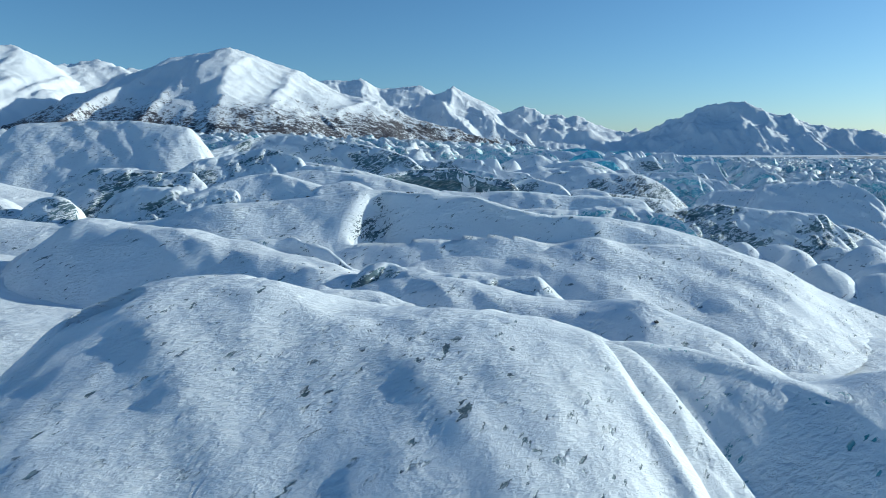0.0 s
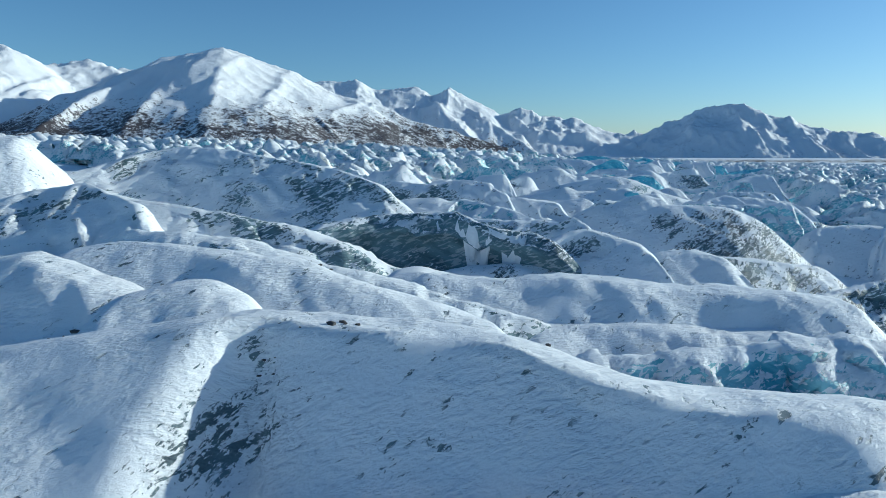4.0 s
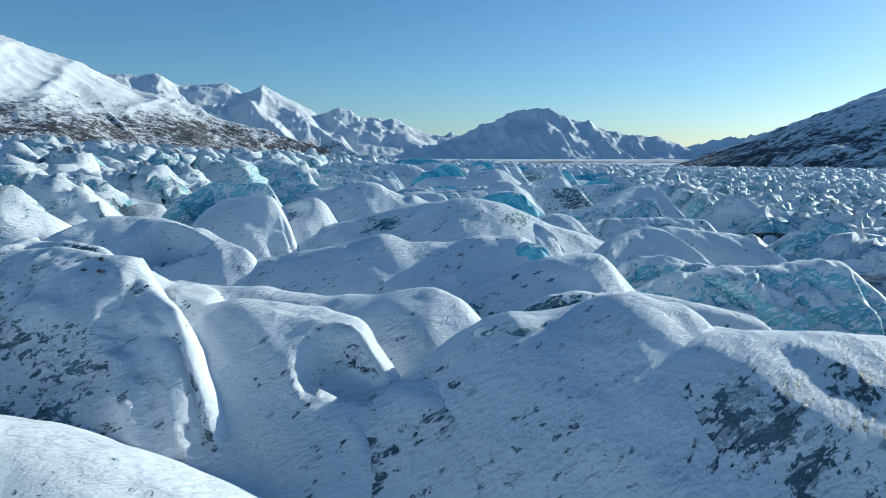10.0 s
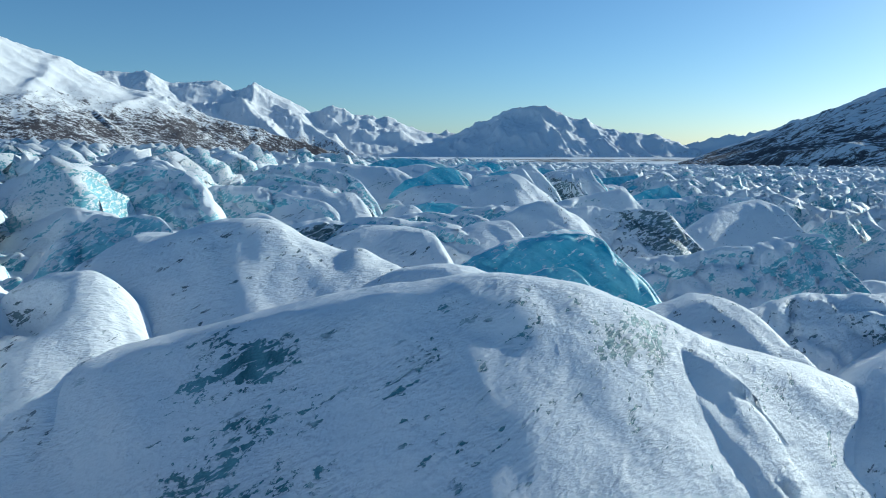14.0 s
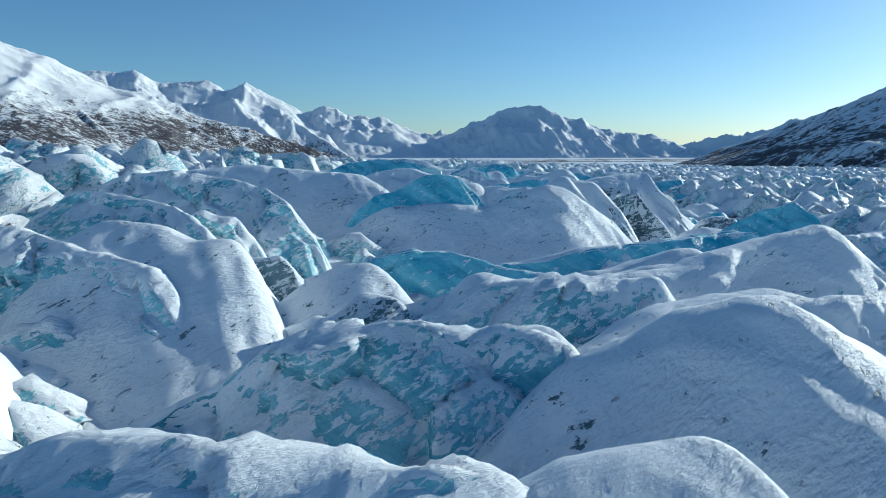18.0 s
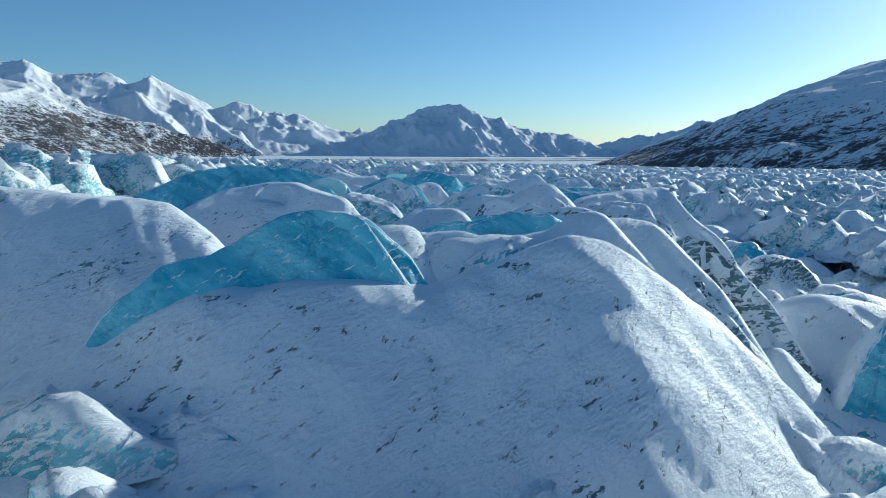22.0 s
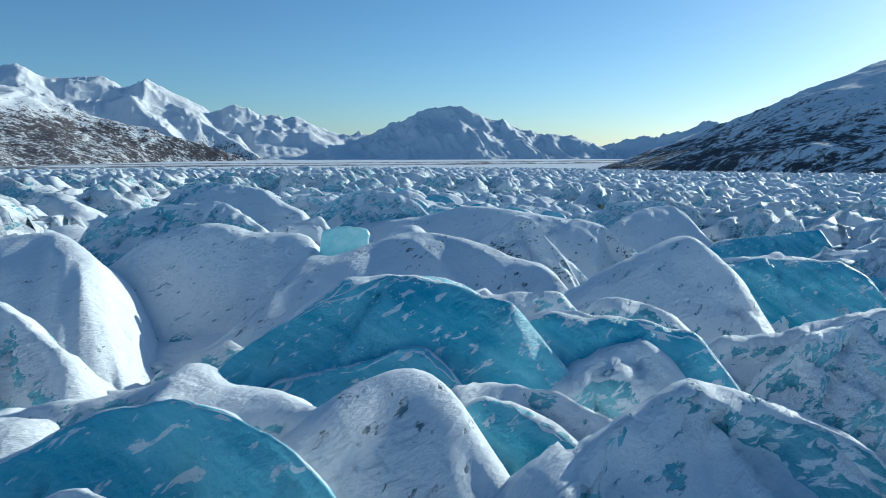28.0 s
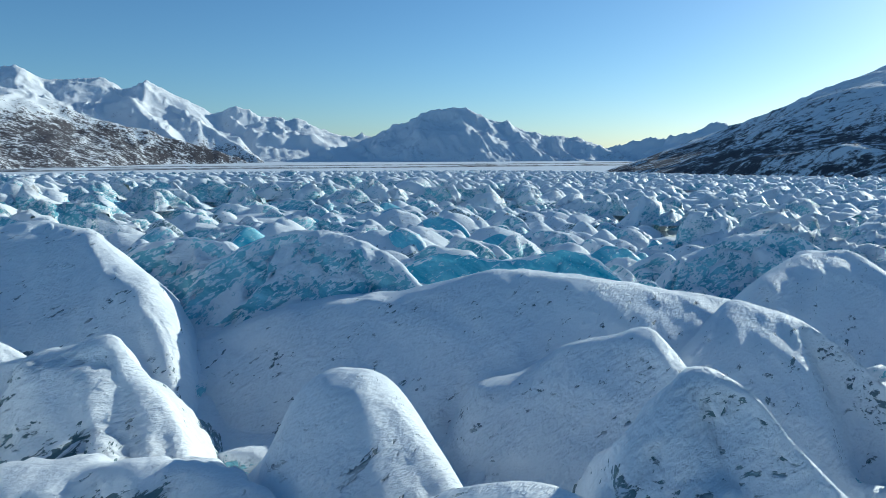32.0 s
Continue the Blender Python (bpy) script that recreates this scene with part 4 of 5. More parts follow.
ridge("G", 27.8, 277.9, -14.0, [(0.0, 23.1, 0.0), (1.5, 23.4, 0.8), (2.9, 23.6, 1.2), (4.7, 23.5, 0.9), (6.1, 23.3, 0.5), (7.6, 23.4, 0.8)])
ridge("B", 78.0, 311.3, -14.0, [(0.0, 18.8, 0.0), (7.9, 21.6, 5.2), (14.8, 22.4, 6.6), (21.4, 22.6, 7.1), (27.6, 23.1, 8.1), (35.4, 22.6, 7.1)])
ridge("S", 45.8, 272.0, -14.0, [(0.0, 22.8, 0.0), (1.2, 23.2, 1.0), (3.0, 23.6, 2.0), (4.6, 23.6, 2.1), (6.0, 23.8, 2.6), (6.6, 23.1, 0.7)])
ridge("S", 21.6, 295.0, -14.0, [(0.0, 22.3, 0.0), (0.6, 23.2, 2.2), (3.3, 22.7, 1.1), (6.9, 21.3, -2.5)])
ridge("G", 44.8, 298.7, -14.8, [(0.0, 21.5, 0.0), (0.5, 22.2, 1.5), (1.9, 22.0, 1.2), (3.4, 21.7, 0.4)])
ridge("G", 60.9, 297.7, -14.8, [(0.0, 20.0, 0.0), (3.0, 20.4, 1.0), (5.8, 20.6, 1.3), (8.6, 20.7, 1.7), (11.0, 20.9, 2.0), (11.6, 20.6, 1.3), (14.2, 20.0, -0.0)])
ridge("S", 28.5, 311.5, -14.8, [(0.0, 26.1, 0.0), (2.5, 25.9, -0.2), (4.8, 25.7, -0.6), (7.1, 24.7, -2.4), (9.1, 25.0, -2.0), (10.5, 24.9, -2.0), (12.5, 23.3, -5.0)])
ridge("C", 62.6, 320.7, -14.8, [(0.0, 19.8, 0.0), (4.6, 20.1, 0.3), (9.4, 21.2, 1.7), (14.2, 21.6, 2.2), (19.1, 21.9, 2.7), (26.6, 22.5, 3.4), (27.2, 21.4, 1.9)])
ridge("N", 62.2, 298.7, -14.8, [(0.0, 22.3, 0.0), (2.4, 22.6, 0.7), (5.6, 22.9, 1.2), (8.7, 23.8, 2.9), (13.2, 24.6, 4.6), (18.5, 25.6, 6.4)])
ridge("B", 51.0, 296.1, -14.8, [(0.0, 22.0, 0.0), (1.9, 23.0, 1.8), (4.8, 23.1, 2.0), (8.4, 23.3, 2.4), (10.9, 23.0, 1.8), (13.1, 23.2, 2.2)])
ridge("B", 22.3, 327.3, -14.8, [(0.0, 27.3, 0.0), (3.5, 27.1, -0.3), (6.1, 26.9, -0.7), (10.4, 26.2, -1.9), (13.6, 24.7, -4.8), (15.0, 24.0, -6.1)])
ridge("B", 20.4, 341.3, -14.8, [(0.0, 26.7, 0.0), (2.5, 28.4, 3.1), (7.7, 28.7, 3.5), (14.8, 27.9, 2.1), (19.8, 26.7, -0.0), (22.8, 25.4, -2.5)])
ridge("C", 106.2, 340.6, -14.8, [(0.0, 20.8, 0.0), (4.5, 22.4, 2.0), (9.5, 23.4, 3.2), (11.8, 21.4, 0.8), (12.1, 18.4, -3.0)])
ridge("S", 43.2, 290.2, -14.8, [(0.0, 21.3, 0.0), (2.1, 21.6, 0.7), (4.6, 21.7, 1.0), (7.2, 21.7, 0.9), (8.3, 21.9, 1.5), (10.1, 22.1, 2.1), (11.6, 22.1, 1.9), (11.9, 21.5, 0.3)])
ridge("T", 25.9, 374.8, -19.2, [(0.0, 27.7, 0.0), (5.0, 28.2, 1.0), (9.7, 28.9, 2.9), (16.2, 28.3, 1.3), (22.6, 27.7, -0.2), (30.1, 27.3, -1.2), (35.2, 25.2, -6.5)])
ridge("C", 54.1, 348.8, -21.2, [(0.0, 25.0, 0.0), (2.4, 25.3, 0.4), (4.3, 26.5, 1.9), (6.1, 27.4, 2.9), (8.2, 27.8, 3.4), (10.7, 27.5, 3.1), (11.4, 26.8, 2.3)])
ridge("B", 66.5, 354.6, -21.2, [(0.0, 25.3, 0.0), (1.6, 25.7, 0.8), (3.6, 25.9, 1.1), (4.6, 25.3, 0.0), (5.4, 25.1, -0.3)])
ridge("C", 73.0, 359.9, -21.2, [(0.0, 24.9, 0.0), (2.8, 25.8, 1.0), (7.5, 26.2, 1.5), (11.4, 26.1, 1.4), (13.3, 25.2, 0.4), (14.3, 24.6, -0.5)])
ridge("B", 84.2, 352.1, -21.2, [(0.0, 24.8, 0.0), (2.6, 25.5, 1.2), (5.1, 25.2, 0.7), (5.4, 24.8, 0.1)])
ridge("G", 90.4, 354.3, -21.2, [(0.0, 23.2, 0.0), (4.6, 24.2, 2.4), (6.7, 23.7, 1.2), (7.0, 22.7, -1.0)])
ridge("G", 85.3, 345.0, -21.2, [(0.0, 23.6, 0.0), (2.0, 24.0, 0.9), (2.3, 23.0, -1.4), (2.6, 22.3, -2.9)])
ridge("B", 93.5, 375.0, -21.2, [(0.0, 23.3, 0.0), (3.5, 24.0, 1.3), (7.3, 25.1, 3.4), (11.5, 24.7, 2.6), (14.2, 23.8, 1.0), (14.5, 21.9, -2.5)])
ridge("C", 76.2, 375.4, -21.2, [(0.0, 22.2, 0.0), (1.0, 24.6, 3.1), (3.7, 25.3, 3.9), (5.0, 25.1, 3.7), (7.0, 24.5, 2.9)])
ridge("G", 83.4, 375.5, -21.2, [(0.0, 24.1, 0.0), (3.1, 25.7, 3.5), (7.8, 25.9, 3.8), (10.5, 26.2, 4.4), (11.8, 25.4, 2.7), (12.1, 24.8, 1.5)])
ridge("G", 96.3, 374.2, -21.2, [(0.0, 24.1, 0.0), (3.4, 25.2, 2.3), (6.4, 25.5, 3.0), (9.5, 25.2, 2.4), (9.8, 24.1, -0.0)])
ridge("C", 49.0, 407.2, -21.2, [(0.0, 25.3, 0.0), (2.9, 26.6, 1.6), (6.6, 28.4, 3.9), (13.8, 29.2, 4.8), (21.9, 28.3, 3.7), (28.4, 26.2, 1.1)])
ridge("B", 74.5, 394.8, -21.2, [(0.0, 23.2, 0.0), (2.0, 25.7, 4.5), (5.6, 27.4, 7.7), (8.8, 26.1, 5.3), (10.7, 24.4, 2.1)])
ridge("B", 88.0, 400.2, -21.2, [(0.0, 23.4, 0.0), (3.3, 24.3, 1.7), (9.2, 26.4, 5.4), (13.6, 25.3, 3.4), (13.9, 23.1, -0.7)])
ridge("S", 101.8, 381.5, -21.2, [(0.0, 25.2, 0.0), (7.2, 26.2, 2.6), (11.3, 26.6, 3.6), (13.0, 26.4, 3.1), (13.3, 23.8, -3.4)])
ridge("S", 56.8, 387.1, -21.2, [(0.0, 25.8, 0.0), (2.0, 26.8, 2.6), (6.6, 27.5, 4.4), (10.0, 27.5, 4.5), (12.2, 26.7, 2.4), (16.2, 26.0, 0.5)])
ridge("S", 72.3, 360.7, -21.2, [(0.0, 26.0, 0.0), (0.4, 26.4, 1.1), (1.9, 26.5, 1.4), (4.6, 26.5, 1.3), (5.2, 26.0, 0.0), (5.5, 25.5, -1.2)])
ridge("G", 81.4, 359.4, -21.2, [(0.0, 26.2, 0.0), (1.6, 26.8, 1.4), (3.0, 26.3, 0.3), (5.6, 26.5, 0.7), (6.6, 26.3, 0.3), (8.4, 25.6, -1.2)])
ridge("C", 74.4, 399.3, -21.1, [(0.0, 21.5, 0.0), (0.3, 23.6, 2.6), (2.7, 25.7, 5.2), (4.8, 26.8, 6.6), (7.2, 27.3, 7.3), (9.3, 26.7, 6.5), (11.6, 25.6, 5.2)])
ridge("C", 86.3, 413.3, -21.1, [(0.0, 25.4, 0.0), (2.2, 26.9, 1.9), (5.6, 27.8, 3.0), (8.2, 27.5, 2.7), (10.9, 26.7, 1.7)])
ridge("S", 86.5, 404.3, -21.1, [(0.0, 25.2, 0.0), (1.2, 25.9, 1.8), (3.3, 26.4, 3.1), (4.5, 26.2, 2.5), (5.1, 25.8, 1.5)])
ridge("C", 95.2, 412.5, -21.1, [(0.0, 24.3, 0.0), (4.0, 25.8, 1.8), (7.6, 25.8, 1.9), (10.9, 25.1, 0.9), (12.0, 23.5, -1.1)])
ridge("C", 122.3, 432.9, -21.1, [(0.0, 20.3, 0.0), (4.0, 22.4, 2.6), (11.4, 23.3, 3.7), (18.4, 23.0, 3.4), (20.1, 21.7, 1.7)])
ridge("B", 82.0, 386.6, -21.1, [(0.0, 21.6, 0.0), (1.0, 22.6, 1.8), (4.1, 23.2, 2.9), (6.3, 23.6, 3.7), (9.9, 24.5, 5.4), (12.7, 25.2, 6.6), (15.1, 25.6, 7.3), (15.4, 24.5, 5.4)])
ridge("C", 97.1, 386.1, -21.1, [(0.0, 25.4, 0.0), (2.8, 26.1, 0.9), (4.5, 26.2, 1.1), (6.6, 26.0, 0.8), (9.3, 25.6, 0.2)])
ridge("B", 91.5, 408.2, -21.1, [(0.0, 21.7, 0.0), (1.1, 23.1, 2.5), (3.2, 23.8, 3.8), (6.0, 22.6, 1.6), (7.8, 21.7, 0.0)])
ridge("B", 116.2, 412.7, -21.1, [(0.0, 22.7, 0.0), (6.9, 23.9, 2.2), (13.6, 23.9, 2.2), (13.9, 21.8, -1.7), (14.2, 20.0, -4.9)])
ridge("B", 62.5, 416.8, -21.1, [(0.0, 27.5, 0.0), (3.4, 27.6, 0.3), (7.2, 27.5, 0.0), (11.5, 26.6, -1.5), (15.6, 25.8, -3.1), (19.9, 25.9, -3.0)])
ridge("C", 67.5, 398.4, -21.1, [(0.0, 25.3, 0.0), (1.9, 25.9, 0.7), (3.6, 26.2, 1.1), (5.8, 26.3, 1.3), (6.6, 25.5, 0.2)])
ridge("B", 70.9, 386.5, -21.1, [(0.0, 25.5, 0.0), (1.2, 25.7, 0.5), (2.8, 26.0, 0.9), (4.9, 26.0, 1.0), (6.9, 25.5, 0.0), (8.3, 24.8, -1.3)])
ridge("N", 85.2, 377.5, -21.1, [(0.0, 25.8, 0.0), (1.8, 26.3, 1.0), (3.2, 26.1, 0.6), (4.9, 26.3, 1.0), (7.4, 27.2, 2.6), (9.9, 27.6, 3.5)])
ridge("B", 70.2, 423.8, -21.1, [(0.0, 25.8, 0.0), (2.7, 26.4, 1.0), (5.4, 26.4, 1.0), (8.2, 25.5, -0.6), (10.9, 24.2, -3.0)])
ridge("B", 96.9, 395.4, -21.1, [(0.0, 24.0, 0.0), (2.8, 24.8, 1.4), (4.6, 24.2, 0.4), (6.3, 24.0, 0.0)])
ridge("B", 95.9, 413.5, -20.9, [(0.0, 24.7, 0.0), (2.1, 25.1, 0.7), (3.9, 25.6, 1.5), (6.1, 25.6, 1.7), (8.1, 24.9, 0.3)])
ridge("B", 98.6, 409.6, -20.9, [(0.0, 23.8, 0.0), (1.5, 24.5, 1.3), (2.6, 24.7, 1.7), (4.2, 25.0, 2.1), (5.3, 24.2, 0.8), (5.7, 23.3, -0.9)])
ridge("B", 121.1, 433.5, -20.9, [(0.0, 20.8, 0.0), (7.6, 23.1, 4.3), (15.8, 23.3, 4.6), (19.4, 22.7, 3.5), (20.6, 21.0, 0.5)])
ridge("B", 77.8, 408.5, -20.9, [(0.0, 25.1, 0.0), (1.0, 25.4, 0.5), (3.1, 25.8, 1.3), (5.5, 26.2, 2.0), (7.9, 25.8, 1.2), (9.6, 25.8, 1.3), (11.1, 25.3, 0.3)])
ridge("C", 89.2, 407.3, -20.9, [(0.0, 24.2, 0.0), (1.1, 24.4, 0.3), (2.1, 24.6, 0.5), (3.1, 24.1, -0.1), (4.6, 25.0, 1.0), (6.9, 24.2, 0.1)])
ridge("G", 106.6, 409.4, -20.9, [(0.0, 19.5, 0.0), (1.8, 20.1, 1.3), (4.0, 20.6, 2.4), (7.2, 19.9, 0.9), (7.6, 19.3, -0.5)])
ridge("S", 65.9, 449.1, -20.9, [(0.0, 26.1, 0.0), (4.0, 26.5, 0.9), (8.1, 26.8, 1.7), (13.3, 24.9, -3.3), (16.8, 20.6, -8.3)])
ridge("B", 111.4, 415.6, -20.9, [(0.0, 21.2, 0.0), (3.0, 22.1, 1.6), (6.6, 22.3, 2.0), (10.0, 23.0, 3.3), (13.7, 23.5, 4.3)])
ridge("C", 87.0, 411.7, -20.9, [(0.0, 24.1, 0.0), (1.7, 24.6, 0.6), (3.4, 24.9, 1.0), (5.9, 25.6, 1.8), (7.0, 24.8, 0.8)])
ridge("S", 89.4, 440.0, -20.8, [(0.0, 20.9, 0.0), (0.3, 22.1, 3.0), (1.5, 23.1, 5.6), (1.8, 24.0, 7.8), (4.4, 23.8, 7.3), (6.8, 24.4, 8.9), (8.8, 25.1, 10.7), (11.8, 25.6, 12.1), (14.3, 25.4, 11.4), (17.0, 25.0, 10.4), (19.2, 24.4, 8.9), (21.1, 23.6, 6.8), (23.1, 23.4, 6.3), (24.5, 22.9, 5.2), (24.8, 22.0, 2.9)])
ridge("S", 134.0, 472.6, -20.8, [(0.0, 20.0, 0.0), (6.1, 22.7, 6.9), (10.0, 21.7, 4.4), (11.6, 19.9, -0.1), (14.2, 16.0, -3.2)])
ridge("B", 127.9, 450.9, -20.8, [(0.0, 17.1, 0.0), (3.5, 19.1, 3.7), (6.4, 20.0, 5.4), (11.2, 20.2, 5.7), (11.5, 18.3, 2.3)])
ridge("B", 117.5, 438.2, -20.8, [(0.0, 16.2, 0.0), (3.8, 18.2, 3.8), (8.4, 20.5, 7.9), (14.0, 21.4, 9.6), (15.6, 20.7, 8.3)])
ridge("N", 110.3, 426.9, -20.8, [(0.0, 23.1, 0.0), (3.0, 24.4, 2.4), (6.5, 25.5, 4.4), (10.8, 26.6, 6.5)])
ridge("S", 114.7, 444.8, -20.8, [(0.0, 19.8, 0.0), (1.7, 20.5, 1.9), (4.4, 20.3, 1.4), (5.7, 19.1, -1.7), (6.0, 18.1, -4.2)])
ridge("B", 76.3, 473.2, -20.8, [(0.0, 26.3, 0.0), (4.0, 26.7, 0.6), (7.9, 27.2, 1.6), (12.5, 27.0, 1.2), (15.8, 25.6, -1.3), (18.2, 24.5, -3.3)])
ridge("C", 152.2, 465.9, -20.8, [(0.0, 16.1, 0.0), (8.1, 19.1, 3.7), (16.5, 20.1, 5.0), (25.6, 20.7, 5.7)])
ridge("B", 82.5, 509.8, -20.8, [(0.0, 27.1, 0.0), (3.7, 28.1, 1.8), (11.0, 27.4, 0.5), (19.4, 22.9, -7.7)])
ridge("S", 160.7, 490.8, -20.8, [(0.0, 18.0, 0.0), (8.7, 22.0, 9.7), (14.7, 21.6, 8.7), (16.0, 18.0, -0.0), (20.2, 12.5, -0.8)])
ridge("G", 120.8, 458.3, -20.6, [(0.0, 24.7, 0.0), (0.8, 25.2, 1.2), (1.8, 25.4, 1.5), (3.1, 24.7, -0.0), (3.4, 23.8, -2.0)])
ridge("S", 86.2, 506.3, -20.6, [(0.0, 26.5, 0.0), (1.7, 27.3, 1.9), (5.1, 27.7, 2.9), (10.2, 26.9, 0.9), (15.9, 24.5, -5.2), (18.8, 23.6, -6.8)])
ridge("C", 116.5, 517.5, -20.6, [(0.0, 19.7, 0.0), (3.9, 20.5, 1.0), (10.8, 20.2, 0.7), (16.2, 21.3, 2.1), (24.4, 20.7, 1.3), (31.5, 21.9, 2.8), (35.4, 20.7, 1.3)])
ridge("B", 166.7, 511.8, -20.6, [(0.0, 18.9, 0.0), (9.9, 21.7, 5.2), (18.3, 21.9, 5.6), (20.7, 20.1, 2.2)])
ridge("S", 160.8, 491.8, -20.6, [(0.0, 19.8, 0.0), (7.1, 22.0, 5.5), (12.9, 22.5, 6.7), (14.4, 20.6, 2.1), (15.4, 18.0, -3.0)])
ridge("B", 108.0, 499.4, -20.6, [(0.0, 25.3, 0.0), (2.5, 26.3, 1.9), (6.5, 26.7, 2.6), (10.9, 25.7, 0.7), (14.0, 24.5, -1.5)])
ridge("B", 97.0, 508.4, -20.6, [(0.0, 23.0, 0.0), (1.9, 24.8, 3.2), (5.4, 25.4, 4.4), (9.8, 24.7, 3.1), (12.9, 23.0, -0.0)])
ridge("G", 95.1, 468.6, -20.6, [(0.0, 20.9, 0.0), (2.0, 21.0, 0.2), (5.1, 21.2, 0.7), (8.4, 21.3, 0.9), (10.7, 21.1, 0.4), (12.8, 20.6, -0.7)])
ridge("B", 94.8, 478.0, -20.6, [(0.0, 21.5, 0.0), (0.3, 22.5, 1.7), (0.6, 22.9, 2.5), (1.6, 22.3, 1.4)])
ridge("B", 96.9, 400.8, -20.9, [(0.0, 24.8, 0.0), (1.5, 25.1, 0.7), (3.2, 25.5, 1.4), (4.4, 25.3, 1.0), (5.2, 24.8, -0.0), (5.7, 24.2, -1.0)])
ridge("B", 90.5, 406.4, -20.9, [(0.0, 23.4, 0.0), (1.9, 24.3, 1.7), (4.0, 24.6, 2.3), (6.0, 24.5, 2.1), (7.7, 23.8, 0.8), (9.3, 23.1, -0.4)])
ridge("N", 69.5, 351.2, -21.2, [(0.0, 25.8, 0.0), (2.1, 25.9, 0.2), (3.3, 26.0, 0.4), (4.5, 25.7, -0.2), (5.3, 25.5, -0.6), (7.1, 25.5, -0.6), (9.1, 25.7, -0.2), (10.5, 26.0, 0.4), (12.4, 26.5, 1.3), (13.8, 26.6, 1.6), (15.0, 26.7, 1.7), (16.9, 26.5, 1.3)])


# ---- smaller seracs in the gaps between the ridges ----
def fill_gaps():
    rng = np.random.default_rng(23)
    seg = np.array(lines_made)
    reach = {"L": 24, "S": 16, "T": 20, "D": 18, "G": 11, "B": 8, "C": 7, "K": 9, "N": 11, "W": 18}
    seg = np.column_stack([seg, [reach[k] for k in kinds_made]])
    count = 0
    cells = [(gy0, d) for gy0 in np.arange(10, 650, 8.0) for d in np.arange(-64, 65, 8.0)]
    rng.shuffle(cells)
    for gy0, d in cells:
        if True:
            y = gy0 + rng.uniform(-3.5, 3.5)
            x = d + rng.uniform(-3.5, 3.5) + max(0.0, 0.31 * (y - 95))
            if abs(d) < 7 and y < 470 or abs(d) < 36 and y < 330 or count >= 520 or (y < 110 and abs(d) < 30):
                continue
            v = seg[:, 2:4] - seg[:, :2]
            t = np.clip(((x - seg[:, 0]) * v[:, 0] + (y - seg[:, 1]) * v[:, 1]) / (v ** 2).sum(1), 0, 1)
            ox, oy = x - seg[:, 0] - t * v[:, 0], y - seg[:, 1] - t * v[:, 1]
            before = oy * v[:, 0] - ox * v[:, 1] < 0
            if (np.hypot(ox, oy) < np.where(before, seg[:, 4], 4.6)).any():
                continue
            top = float(level(x, y)) - rng.uniform(2.6, 5.2)
            size = rng.uniform(4, 9)
            a, b, c = rng.uniform(0.4, 2.2, 3)
            early = y < 225
            kind = rng.choice(["S", "G"], p=[0.6, 0.4]) if early else rng.choice(["S", "G", "B", "C"], p=[0.4, 0.2, 0.28, 0.12])
            turn = rng.normal(-14, 16)
            ridge(str(kind), x - size / 2, y, turn, [(0, top - a), (size * 0.35, top), (size * 0.65, top - 0.4 * b), (size, top - c - 0.5)], False)
            count += 1


fill_gaps()
CRESTS = np.concatenate(crest_points)
for plan in planned:
    raise_ridge(*plan)


# ---- the broken ice field beyond, too many to count ----
def field_of_seracs(name, spots, tint, nu, nv, base=level, sink=0.5):
    rng = np.random.default_rng(7 + nu)
    verts, quads = [], []
    grid = np.arange(nu * nv).reshape(nu, nv)
    one = np.stack([grid[:-1, :-1], grid[1:, :-1], grid[1:, 1:], grid[:-1, 1:]], -1).reshape(-1, 4)
    su, sv = np.linspace(-1, 1, nu)[:, None], np.linspace(-1, 1, nv)[None, :]
    for k, (x, y, size) in enumerate(spots):
        length, height = size * rng.uniform(0.7, 1.5), size * rng.uniform(0.42, 0.75)
        skew, front, rear = rng.uniform(-0.5, 0.5), rng.uniform(0.22, 0.6), rng.uniform(0.7, 1.2)
        crest = (1 - np.abs((su - skew) / np.where(su > skew, 1 - skew, 1 + skew)) ** rng.uniform(1.3, 2.4))
        top = crest + rng.normal(0, 0.06, (nu, 1))
        width = np.where(sv < 0, front, rear) * size * 0.85
        across = sv * width * (0.35 + 0.65 * np.sqrt(np.clip(crest, 0.02, 1)))
        z = height * top * (1 - np.abs(sv) ** np.where(sv < 0, 1.3, 1.5)) + rng.normal(0, 0.035 * size, (nu, nv)) * (np.abs(sv) < 0.9)
        along = su * length * 0.75 + rng.normal(0, 0.04 * size, (nu, nv))
        across = across + rng.normal(0, 0.04 * size, (nu, nv))
        a = radians(rng.normal(-14, 24))
        px, py = x + along * math.cos(a) - across * math.sin(a), y + along * math.sin(a) + across * math.cos(a)
        verts.append(np.stack([px, py, z], -1).reshape(-1, 3))
        quads.append(one + k * nu * nv)
    v = np.concatenate(verts)
    v[:, 2] += base(np.repeat(spots[:, 0], nu * nv), np.repeat(spots[:, 1], nu * nv)) - np.repeat(spots[:, 2], nu * nv) * sink
    return part(name, from_quads(name, v, np.concatenate(quads)), tint)


